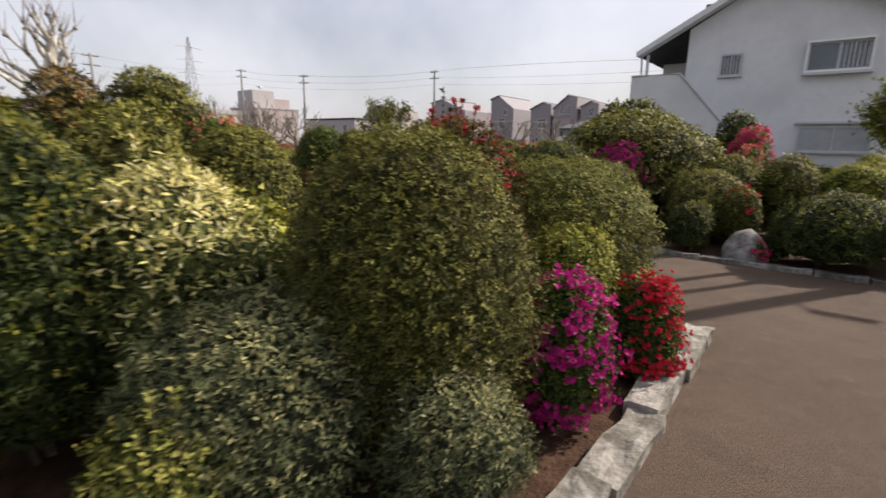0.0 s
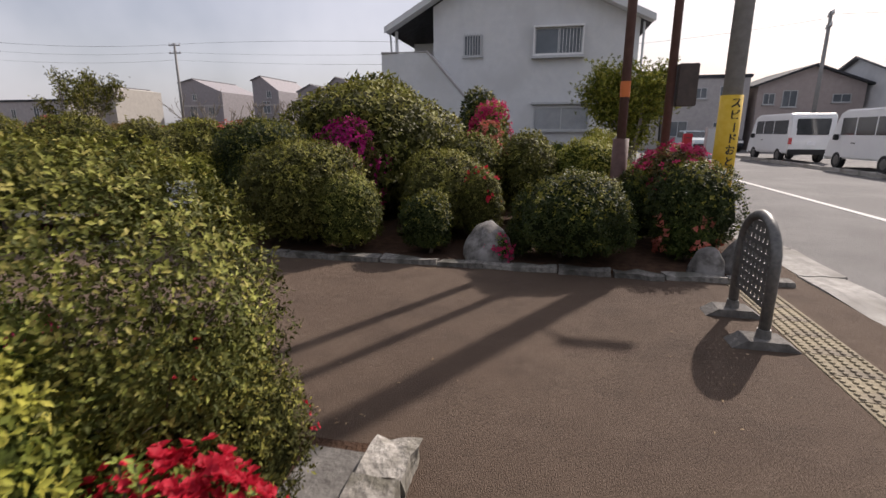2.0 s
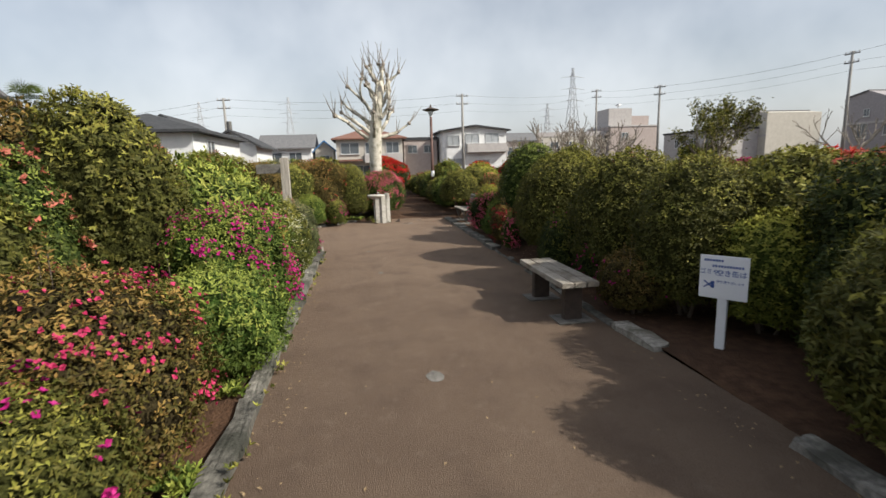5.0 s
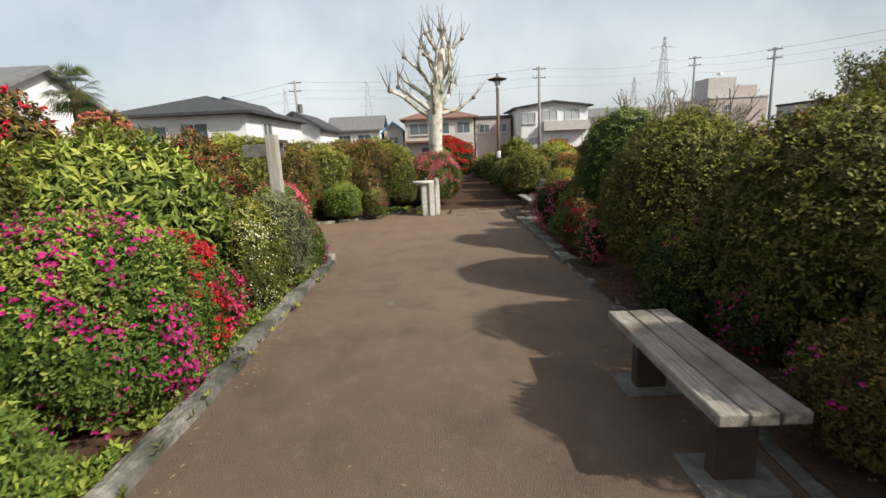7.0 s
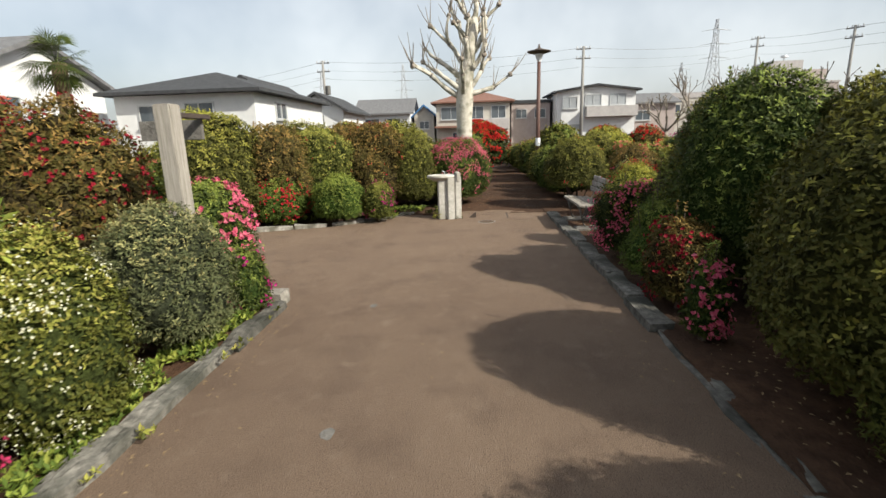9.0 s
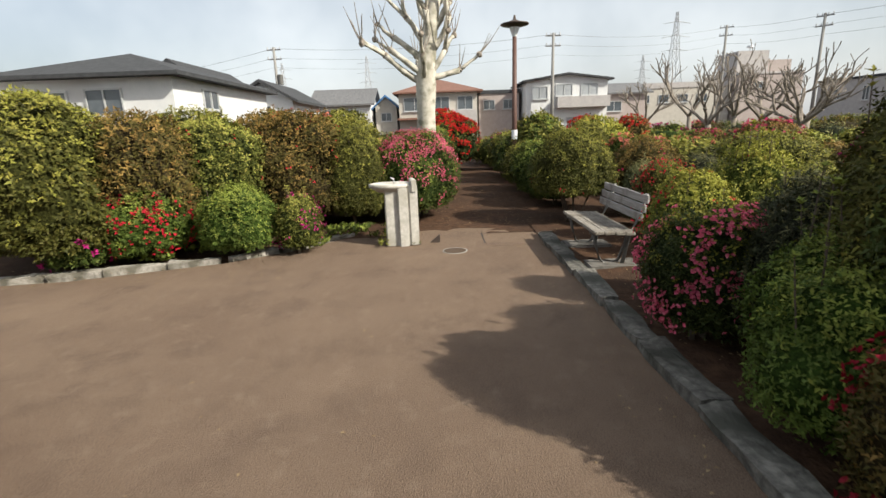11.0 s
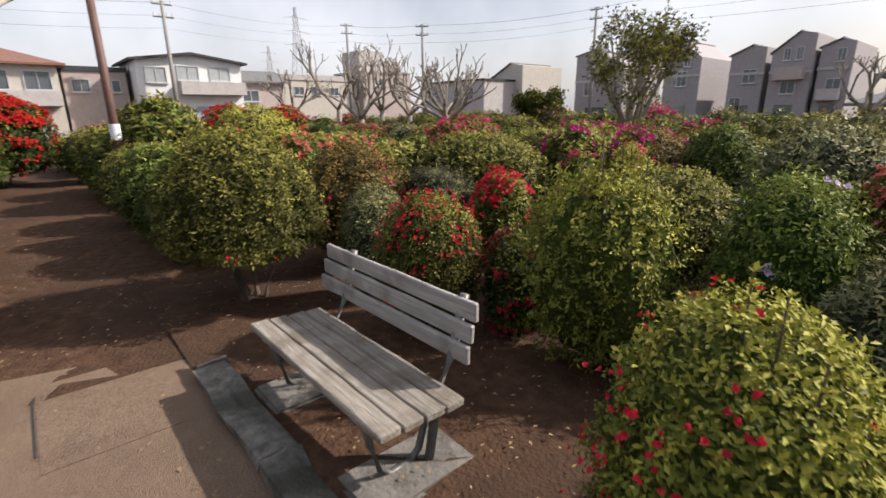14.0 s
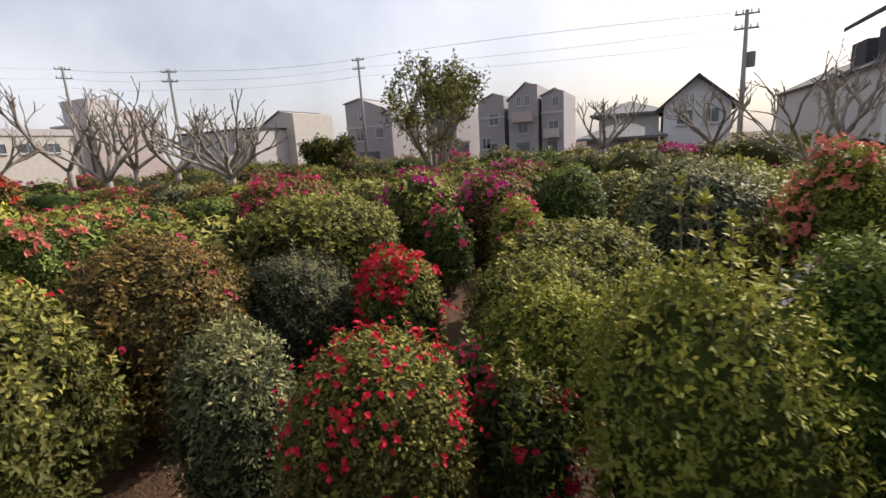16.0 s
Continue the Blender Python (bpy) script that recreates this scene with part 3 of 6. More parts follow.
    if bloom and cover > 0:
        sprays = int(area * cover * (330 if near <= 0.9 else 260 if near <= 1.0 else 150) / (1.0 if near <= 1.2 else 1.5 if near <= 1.6 else 2.2)) + 3
        q, qn, _ = dome_points(sprays * 3, r, ry, h, np.random.default_rng(int(abs(x * 131 + y * 977) * 10) if seed is None else seed), lump, foot, zc)
        m = np.array([noise.noise(Vector(t) * 4.0 + Vector((x, y, 0))) for t in q]) + rng.normal(size=len(q)) * 0.22
        if patch == 'top':
            m = m + 1.2 * (q[:, 2] / h - 0.8)
        elif patch == 'left':
            m = m + 0.8 * q[:, 0] / r
        pick = np.argsort(-m)[:sprays]
        many = rng.integers(1, 5, len(pick))
        q, qn = np.repeat(q[pick], many, 0), np.repeat(qn[pick], many, 0)
        q = q + rng.normal(size=q.shape) * 0.024
        if len(q):
            fs = (0.013 if bloom == 'white' else 0.0255) * bloom_size * (0.64 if near <= 0.9 else 0.85 if near <= 1.0 else 1.25 if near <= 1.2 else 1.6 if near <= 1.6 else 2.0)
            q = q + qn * 0.02
            ax = unit(qn + rng.normal(size=q.shape) * 0.35 + np.array([0, 0, 0.2]))
            v, f = rosettes(q, ax, 5, fs, fs * 0.85, 0.95, rng, 0.0, near > 1.0)
            soup("blossoms", v, f, PETAL[bloom], ob)
    return ob


# ---- ground, path, road ----
def sheet(name, outline, z, thick, material, label, cat):
    ob = finish(name, prism(outline, 'z', z - thick, z), material)
    return tagged(ob, label, cat, kind="structure")


def grid_sheet(name, x0, x1, y0, y1, step, material, z, amp, label, cat):
    nx, ny = int((x1 - x0) / step) + 1, int((y1 - y0) / step) + 1
    gx, gy = np.meshgrid(np.linspace(x0, x1, nx), np.linspace(y0, y1, ny), indexing='ij')
    gz = np.array([noise.noise(Vector((a * 1.3, b * 1.3, 0))) * amp + noise.noise(Vector((a * 5, b * 5, 3))) * amp * 0.4 for a, b in zip(gx.ravel(), gy.ravel())]) + z
    v = np.stack([gx.ravel(), gy.ravel(), gz], 1)
    i = (np.arange(nx - 1)[:, None] * ny + np.arange(ny - 1)[None, :]).ravel()
    f = np.stack([i, i + ny, i + ny + 1, i + 1], 1)
    ob = soup(name, v, f, material)
    return tagged(ob, label, cat, kind="structure")


ground = finish("ground", box(-400, 300, -200, 500, -1.0, -0.06), SOIL)
tagged(ground, "bare brown earth that runs to the horizon", "ground", kind="structure")
grid_sheet("garden_soil", -40, 2.75, 7.27, 34, 0.3, SOIL, 0.01, 0.035, "reddish-brown bare soil under the shrubs", "soil")
grid_sheet("garden_soil_west", -40, -15.0, -8, 7.27, 0.3, SOIL, 0.0, 0.03, "reddish-brown bare soil of the narrow way", "soil")
grid_sheet("garden_soil_south", -9.9, -0.02, -8, 4.1, 0.3, SOIL, 0.02, 0.03, "dark brown soil under the shrubs", "soil")
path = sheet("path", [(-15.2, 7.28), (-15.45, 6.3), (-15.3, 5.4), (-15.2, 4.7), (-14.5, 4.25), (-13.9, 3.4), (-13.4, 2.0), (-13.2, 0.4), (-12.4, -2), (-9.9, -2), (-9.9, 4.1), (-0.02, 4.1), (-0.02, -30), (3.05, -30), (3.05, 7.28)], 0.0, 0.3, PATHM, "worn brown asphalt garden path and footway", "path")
road = sheet("road", [(3.4, -60), (10.7, -60), (10.7, 120), (3.4, 120)], -0.05, 0.3, ROADM, "worn grey asphalt street", "road")
lot = sheet("parking_lot", [(10.7, -20), (40, -20), (40, 120), (10.7, 120)], -0.02, 0.3, ROADM, "grey asphalt car park", "parking lot")
foot_n = sheet("pavement", [(2.72, 7.3), (3.05, 7.3), (3.05, 120), (2.72, 120)], -0.005, 0.3, PATHM, "narrow brown asphalt footway", "pavement")
for i, (x0, x1, y0, y1) in enumerate(((6.0, 6.14, 8, 30), (4.0, 4.7, 18.6, 19.2))):
    tagged(finish("road_line", box(x0, x1, y0, y1, -0.06, -0.044), LINEW), "worn white painted road line", "road line", kind="structure")


# ---- stones along the beds ----
GREYSTONE = mat("grey_kerb", (0.11, 0.105, 0.095), (0.27, 0.255, 0.23), 18, 0.88, 0.7, 32, spec=0.2, third=(0.08, 0.078, 0.066), tscale=4, rand=0.25)
DARKSTONE = mat("mossy_kerb", (0.08, 0.076, 0.068), (0.20, 0.19, 0.168), 16, 0.88, 0.7, 30, spec=0.2, third=(0.06, 0.06, 0.05), tscale=3, rand=0.3)


def kerb_run(name, p0, p1, width, height, step, label, material=STONE, gap=0.012, wob=0.02, seed=3):
    rnd = random.Random(seed)
    host = thing(name, 0, 0, 0, label, "kerb", kind="structure")
    a, b = Vector((*p0, 0)), Vector((*p1, 0))
    d = (b - a)
    total = d.length
    d.normalize()
    s = 0.0
    ang = math.degrees(math.atan2(d.y, d.x))
    while s < total - 0.05:
        l = min(step * rnd.uniform(0.75, 1.25), total - s)
        hh = height * rnd.uniform(0.85, 1.15)
        bm = box(0, l - gap, -width / 2, width / 2, -0.15, hh)
        bmesh.ops.subdivide_edges(bm, edges=bm.edges[:], cuts=3, use_grid_fill=True)
        rough(bm, 0.030, 5.0, s * 3 + seed)
        rough(bm, 0.012, 19.0, s * 3 + seed)
        ob = finish("kerb_stone", bm, material, host, smooth=False)
        m = a + d * s
        ob.matrix_local = pose(m.x + rnd.uniform(-wob, wob) * d.y, m.y + rnd.uniform(-wob, wob) * d.x, 0, 0, 0, ang + rnd.uniform(-1.0, 1.0))
        s += l
    return host


kerb_run("bed_kerb_east", (-0.05, -4.0), (-0.05, 4.1), 0.19, 0.10, 0.75, "rough pale granite kerb stones of the corner bed", seed=4)
kerb_run("bed_kerb_south", (-1.05, 4.12), (-9.9, 4.12), 0.14, 0.06, 0.9, "rough grey kerb stones along the bed", DARKSTONE, seed=5)
kerb_run("bed_kerb_corner", (-9.98, 4.15), (-9.98, -2), 0.17, 0.10, 0.8, "rough grey kerb stones at the square", seed=6)
kerb_run("bed_kerb_north", (2.8, 7.22), (-3.0, 7.2), 0.15, 0.055, 0.62, "low rough kerb stones in the shade of the shrubs", GREYSTONE, wob=0.03, seed=7)
kerb_run("bed_kerb_north_b", (-4.35, 7.28), (-5.0, 7.26), 0.17, 0.05, 0.65, "half-buried pale kerb stone", seed=8)
kerb_run("bed_kerb_north_c", (-5.0, 7.24), (-9.3, 7.3), 0.12, 0.010, 0.95, "flush dark kerb stones sunk in the earth", DARKSTONE, 0.002, 0.005, seed=9)
kerb_run("bed_kerb_north_d", (-9.3, 7.3), (-14.75, 7.36), 0.17, 0.06, 0.8, "weathered grey kerb stones with dark moss", DARKSTONE, seed=14)
kerb_run("bed_kerb_west", (-13.25, 0.4), (-14.0, 3.35), 0.14, 0.04, 0.6, "low kerb stones edged with dry leaves", seed=10)
kerb_run("bed_kerb_west_b", (-14.05, 3.45), (-15.2, 4.75), 0.14, 0.04, 0.6, "low kerb stones edged with weeds", seed=11)
kerb_run("street_kerb", (3.23, -20), (3.23, 45), 0.42, 0.005, 1.6, "pale concrete street kerb and gutter", CONC, 0.01, 0.0, seed=12)
kerb_run("lot_kerb", (10.75, 5), (10.75, 60), 0.16, 0.09, 1.2, "grey concrete kerb of the car park", CONC, 0.01, 0.0, seed=13)

# tactile paving with raised bars
tact = thing("tactile_paving", 0, 0, 0, "faded yellow tactile paving blocks set in the footway", "tactile paving", kind="structure")
bm = box(-0.172, 0.172, -0.147, 0.147, -0.05, 0.006, 0.003)
for r in range(6):
    for c in range(5):
        px, py = -0.135 + c * 0.0675, -0.12 + r * 0.048
        bmesh.ops.create_cone(bm, cap_ends=True, segments=6, radius1=0.019, radius2=0.013, depth=0.010, matrix=Matrix.Translation((px, py, 0.010)))
tile0 = finish("tactile_block", bm, TACT, tact)
tile0.matrix_local = pose(2.38, 7.0, 0)
k = 1
while k < 56:
    t = tile0.copy()
    scene.collection.objects.link(t)
    t.parent = tact
    t.matrix_local = pose(2.38 - 0.0006 * k, 7.0 - 0.30 * k, 0)
    k += 1

# ---- street furniture by the entrance ----
def guard_rail(x, y):
    t = thing("bicycle_barrier", x, y, 0, "grey steel arched barrier with punched panel on concrete feet", "barrier")
    # arch in the y-z plane
    pts = [(0, -0.30, 0.05)]
    for i in range(13):
        a = math.pi * i / 12
        pts.append((0, -0.30 * math.cos(a), 0.55 + 0.30 * math.sin(a)))
    pts.append((0, 0.30, 0.05))
    part("frame", tube(pts, [0.036] * len(pts), 10), STEEL, t, smooth=True)
    for i in range(9):
        zz = 0.24 + i * 0.066
        half = 0.27 if zz < 0.55 else math.sqrt(max(0.0001, 0.27 ** 2 - (zz - 0.55) ** 2))
        part("cross_bar", box(-0.006, 0.006, -half, half, zz, zz + 0.034), STEEL, t)
    for j in range(8):
        yy = -0.245 + j * 0.07
        top = 0.55 + math.sqrt(max(0.0001, 0.28 ** 2 - yy * yy))
        part("upright_bar", box(-0.005, 0.005, yy - 0.019, yy + 0.019, 0.24, min(top, 0.80)), STEEL, t)
    for s in (-0.30, 0.30):
        f = prism([(-0.21, 0.0), (0.21, 0.0), (0.12, 0.06), (-0.12, 0.06)], 'y', s - 0.09, s + 0.09)
        part("foot", f, FOOTC, t)
        part("collar", cyl(0, s, 0.05, 0.12, 0.05, 0.042, 12), STEEL, t)
    return t


guard_rail(1.99, 6.03)


def letter_mesh(text, size, grow=0.0):
    """Flat characters in the built-in font, middle at the origin, in x and y."""
    cu = bpy.data.curves.new("lettering", 'FONT')
    cu.body, cu.size, cu.align_x, cu.align_y, cu.offset = text, size, 'CENTER', 'CENTER', grow
    cu.resolution_u = 2
    ob = bpy.data.objects.new("lettering", cu)
    scene.collection.objects.link(ob)
    bpy.context.view_layer.update()
    got = ob.evaluated_get(bpy.context.evaluated_depsgraph_get())
    bm = bmesh.new()
    bm.from_mesh(got.to_mesh())
    got.to_mesh_clear()
    bpy.data.objects.remove(ob)
    bpy.data.curves.remove(cu)
    return bm


def sleeve_letter(text, size, angle, r, z, tilt=0.0):
    """One character bent round a pole."""
    bm = letter_mesh(text, size, 0.004)
    if tilt:
        bmesh.ops.rotate(bm, verts=bm.verts, cent=(0, 0, 0), matrix=Matrix.Rotation(radians(tilt), 3, 'Z'))
    for v in bm.verts:
        a = radians(angle) + v.co.x / r
        v.co = Vector((math.cos(a) * r, math.sin(a) * r, z + v.co.y))
    return bm


def panel_letter(text, size, x, y, z, grow=0.0):
    """A line of writing on an upright panel that faces -y."""
    bm = letter_mesh(text, size, grow)
    for v in bm.verts:
        v.co = Vector((x + v.co.x, y, z + v.co.y))
    return bm


up_pole = thing("utility_pole", 3.0, 10.3, 0, "grey concrete utility pole with yellow guard sleeve", "utility pole")
part("shaft", cyl(0, 0, -0.3, 11, 0.135, 0.10, 24), CONCPOLE, up_pole, smooth=True)
part("yellow_sleeve", cyl(0, 0, 0.35, 1.92, 0.150, 0.150, 24), YELLOW, up_pole, "yellow plastic guard sleeve with dark letters", True)
for i, ch in enumerate("スピードおとせ"):
    part("lettering", sleeve_letter(ch, 0.15, -80, 0.1525, 1.80 - i * 0.165, -90 if ch == "ー" else 0), BLACK, up_pole, "dark painted character")
part("lamp_arm", tube([(0.08, 0, 4.0), (0.2, -0.04, 4.10), (0.42, -0.10, 4.14)], [0.02, 0.02, 0.02], 8), STEEL, up_pole)
part("lamp_head", box(0.28, 0.78, -0.16, -0.05, 4.08, 4.19, 0.03), ALU, up_pole, "street lamp head")
part("band", cyl(0, 0, 3.2, 3.26, 0.142, 0.142, 20), STEEL, up_pole)
pa = thing("street_pole", 1.42, 9.4, 0, "thick brown painted steel pole with orange tape", "pole")
part("shaft", cyl(0, 0, -0.2, 8.5, 0.062, 0.055, 16), BROWNPOLE, pa, smooth=True)
part("lower_sleeve", cyl(0, 0, -0.2, 1.32, 0.105, 0.105, 18), BROWNPOLE, pa, smooth=True)
part("tape", cyl(0, 0, 1.86, 2.06, 0.066, 0.066, 16), ORANGE, pa, "faded orange tape")
pb = thing("street_pole", 2.05, 9.75, 0, "brown painted steel pole carrying a dark box", "pole")
part("shaft", cyl(0, 0, -0.2, 9, 0.06, 0.05, 16), BROWNPOLE, pb, smooth=True)
part("control_box", box(0.07, 0.32, -0.10, 0.10, 1.75, 2.3, 0.01), DARKM, pb, "dark metal box")


# ---- boulders ----
def boulder(x, y, rx, ry, h, label, seed, group=""):
    bm = bmesh.new()
    bmesh.ops.create_icosphere(bm, subdivisions=4, radius=1)
    for v in bm.verts:
        v.co += noise.noise_vector(v.co * 0.9 + Vector((seed, 0, 0))) * 0.2 + noise.noise_vector(v.co * 4 + Vector((seed, 0, 0))) * 0.05
        v.co = Vector((v.co.x * rx, v.co.y * ry, max(v.co.z, -0.25) * h * 0.9))
    ob = finish("boulder", bm, ROCKM, smooth=True)
    ob.matrix_world = pose(x, y, 0.02, 0, 0, seed * 40)
    return tagged(ob, label, "rock", group)


boulder(-0.15, 7.72, 0.48, 0.30, 0.46, "rounded grey boulder with pale lichen beside the kerb", 2.3)
boulder(2.52, 7.62, 0.27, 0.2, 0.42, "dark angular boulder at the bed's end", 5.1)
boulder(2.1, 7.45, 0.18, 0.14, 0.3, "small grey stone beside the kerb", 7.7)

# ---- notice ----
sg = thing("notice_board", -4.23, 7.71, 0, "white notice on a white post, blue writing about litter", "sign", rz=38)
part("post", box(-0.035, 0.035, -0.025, 0.025, -0.15, 0.5, 0.004), SIGNW, sg)
part("panel", box(-0.17, 0.17, -0.037, -0.027, 0.445, 0.79, 0.004), SIGNW, sg, "white sheet-metal panel")
for (x0, x1, z) in ((-0.14, 0.0, 0.750), (-0.08, 0.14, 0.706)):
    n = int((x1 - x0) / 0.02)
    for i in range(n):
        part("writing_mark", box(x0 + i * 0.02, x0 + i * 0.02 + 0.014, -0.0395, -0.0375, z - 0.009, z + 0.009), BLUEINK, sg)
part("writing", panel_letter("ゴミや", 0.046, -0.100, -0.0385, 0.655, 0.0006), BLUEINK, sg)
part("writing", panel_letter("空き缶は", 0.052, 0.055, -0.0385, 0.650, 0.0008), BLUEINK, sg)
part("writing", panel_letter("持ち帰りましょう", 0.024, 0.050, -0.0385, 0.580, 0.0004), BLUEINK, sg)
for a in (38, -38):
    bm = box(-0.045, 0.045, -0.0395, -0.0375, -0.005, 0.005)
    bmesh.ops.rotate(bm, verts=bm.verts, cent=(0, 0, 0), matrix=Matrix.Rotation(radians(a), 3, 'Y'))
    bmesh.ops.translate(bm, verts=bm.verts, vec=(-0.10, 0, 0.555))
    part("cross_stroke", bm, BLUEINK, sg)
part("can_picture", box(-0.085, -0.06, -0.0395, -0.0375, 0.53, 0.58), BLUEINK, sg)


# ---- seats ----
def plank(l0, l1, w0, w1, z0, z1, seed):
    bm = box(l0, l1, w0, w1, z0, z1)
    bmesh.ops.subdivide_edges(bm, edges=[e for e in bm.edges if abs(e.verts[0].co.x - e.verts[1].co.x) > 0.5], cuts=10)
    bmesh.ops.bevel(bm, geom=[e for e in bm.edges if len(e.link_faces) == 2 and e.calc_face_angle(0) > 0.5], offset=0.006, segments=1, affect='EDGES')
    return rough(bm, 0.004, 9.0, seed)


fb = thing("park_bench", -5.72, 6.93, 0, "backless bench of three weathered grey planks", "bench")
for i in range(3):
    w0 = -0.19 + i * 0.128
    part("seat_plank", plank(-0.62, 0.62, w0, w0 + 0.12, 0.365, 0.42, i * 3.1), WOOD, fb)
for s in (-0.42, 0.42):
    part("leg", box(s - 0.045, s + 0.045, -0.09, 0.09, -0.1, 0.34, 0.006), DARKM, fb)
    part("bearer", box(s - 0.03, s + 0.03, -0.17, 0.17, 0.33, 0.366, 0.004), DARKM, fb)
    part("footing", rough(box(s - 0.17, s + 0.17, -0.2, 0.2, -0.12, 0.012, 0.02), 0.01, 8, s), FOOTC, fb, "flat concrete footing")

bb = thing("backed_bench", -13.72, 7.7, 0, "weathered grey plank bench with backrest on bent steel legs", "bench")
for i in range(4):
    w0 = -0.215 + i * 0.104
    part("seat_plank", plank(-0.62, 0.62, w0, w0 + 0.096, 0.365 - 0.006 * i, 0.40 - 0.006 * i, 20 + i * 3.1), WOOD, bb)
for i in range(3):
    z0 = 0.47 + i * 0.088
    y0 = 0.255 + i * 0.024
    bm = plank(-0.70, 0.56, y0, y0 + 0.026, z0, z0 + 0.082, 40 + i * 2.7)
    part("back_plank", bm, WOODB, bb)
for s in (-0.49, 0.41):
    pts = [(s, -0.17, 0.365), (s, -0.13, 0.20), (s, -0.09, 0.06), (s, -0.04, 0.02), (s, 0.06, 0.02), (s, 0.11, 0.06), (s, 0.155, 0.20), (s, 0.20, 0.36)]
    part("leg_loop", tube(pts, [0.016] * len(pts), 8), STEEL, bb, smooth=True)
    pts = [(s + 0.045, 0.12, -0.05), (s + 0.045, 0.19, 0.33), (s + 0.045, 0.27, 0.48), (s + 0.045, 0.345, 0.735)]
    part("back_post", tube(pts, [0.021] * 4, 8), STEEL, bb, smooth=True)
    part("bearer", box(s - 0.02, s + 0.02, -0.2, 0.2, 0.333, 0.362, 0.004), STEEL, bb)
    part("footing", rough(box(s - 0.13, s + 0.19, -0.24, 0.3, -0.1, 0.03, 0.015), 0.012, 7, s + 3), FOOTC, bb, "rough concrete footing")

# ---- drinking fountain ----
df = thing("drinking_fountain", -14.62, 5.45, 0, "stained white concrete drinking fountain with oval basin and tap", "drinking fountain", rz=8)
for i, (y0, y1, xo) in enumerate(((-0.19, -0.05, 0.0), (-0.03, 0.09, 0.05), (0.11, 0.22, 0.02))):
    part("fluted_slab", box(-0.14 + xo, 0.15 + xo, y0, y1, -0.1, 0.74 + (0.03 if i == 2 else 0), 0.012), FOUNT, df)
part("inner_core", box(-0.13, 0.15, -0.17, 0.2, -0.1, 0.73), FOUNT, df)
basin = bmesh.new()
prof = [(0.16, 0.68), (0.25, 0.735), (0.275, 0.75), (0.275, 0.785), (0.25, 0.79), (0.2, 0.765), (0.03, 0.755)]
lathe(prof, 32, basin)
for v in basin.verts:
    v.co.x *= 0.80
    v.co.y = v.co.y * 1.0 - 0.10
part("basin", basin, FOUNT, df, "shallow oval basin", True)
part("back_slab", box(-0.16, 0.19, 0.14, 0.21, 0.68, 0.83, 0.01), FOUNT, df)
part("tap", tube([(0.02, -0.06, 0.75), (0.02, -0.06, 0.84), (0.02, -0.10, 0.86)], [0.012, 0.012, 0.009], 8), ALU, df, "chrome spout", True)
part("tap_handle", box(-0.02, 0.06, -0.07, -0.05, 0.80, 0.812), ALU, df)
part("plinth", rough(box(-0.2, 0.2, -0.24, 0.26, -0.1, 0.006, 0.02), 0.01, 6, 2), PATHM, df, "low broken plinth")

# leaning rusty shoe of the old drain beside it
tagged(finish("iron_scraper", prism([(5.82, 0.0), (5.95, 0.0), (5.95, 0.11)], 'x', -14.62, -14.58), DARKM), "small dark iron wedge standing on the path", "iron wedge")

# cover set in the path
mh = thing("valve_cover", -14.12, 6.13, 0.0, "small oval worn cover ringed with pale cement", "manhole cover", rz=20)
part("ring", lathe([(0.150, -0.02), (0.150, 0.003), (0.138, 0.004), (0.138, -0.02)], 32), CONC, mh)
part("lid", lathe([(0.134, -0.03), (0.134, 0.0035), (0.02, 0.0045)], 32), PATHM, mh)

# ---- old notice frame ----
po = thing("old_notice_frame", -9.36, 3.70, 0, "weathered wooden post with a small grey board", "notice frame")
part("post", rough(box(-0.065, 0.065, -0.065, 0.065, -0.2, 1.75, 0.008), 0.006, 5, 1), POSTW, po)
part("panel", box(-0.50, -0.46, -0.55, -0.02, 1.50, 1.66, 0.004), FOOTC, po, "plain dark weathered board")
part("top_rail", box(-0.54, -0.067, -0.03, 0.03, 1.66, 1.70, 0.006), DARKM, po)

# ---- garden lamp ----
gl = thing("garden_lamp", -20.84, 7.87, 0, "tall brown garden lamp with a flat round hood", "lamp")
part("pole", cyl(0, 0, -0.2, 3.55, 0.07, 0.05, 16), BROWNPOLE, gl, smooth=True)
part("base_collar", cyl(0, 0, 1.1, 1.34, 0.075, 0.075, 16), SIGNW, gl, "white paper band")
part("lantern", lathe([(0.05, 3.5), (0.11, 3.66), (0.13, 3.72)], 16), SIGNW, gl, "milky glass lantern")
part("hood", lathe([(0.10, 3.70), (0.33, 3.76), (0.34, 3.785), (0.16, 3.83), (0.04, 3.88), (0.02, 3.98)], 28), DARKM, gl, "flat dark metal hood", True)

# drain grate and slab at the bed's corner
dg = thing("drain_grate", -0.30, 3.62, 0.0, "small steel drain grate set in a concrete slab", "drain grate")
part("slab", box(-0.16, 0.15, -0.42, 0.42, -0.1, 0.035, 0.01), FOOTC, dg)
part("frame", box(-0.12, 0.12, -0.36, -0.02, 0.02, 0.039), DARKM, dg)
for i in range(9):
    part("grate_bar", box(-0.11, 0.11, -0.345 + i * 0.036, -0.333 + i * 0.036, 0.039, 0.050), STEEL, dg)

# worn marks of the path
for (x0, x1, y0, y1, m, lab) in ((-15.05, -14.45, 6.52, 6.532, BLACK, "thin dark crack in the asphalt"), (-15.1, -14.5, 6.86, 6.868, BLACK, "thin dark joint in the asphalt")):
    tagged(finish("path_crack", box(x0, x1, y0, y1, -0.01, 0.0022), m), lab, "crack", kind="structure")


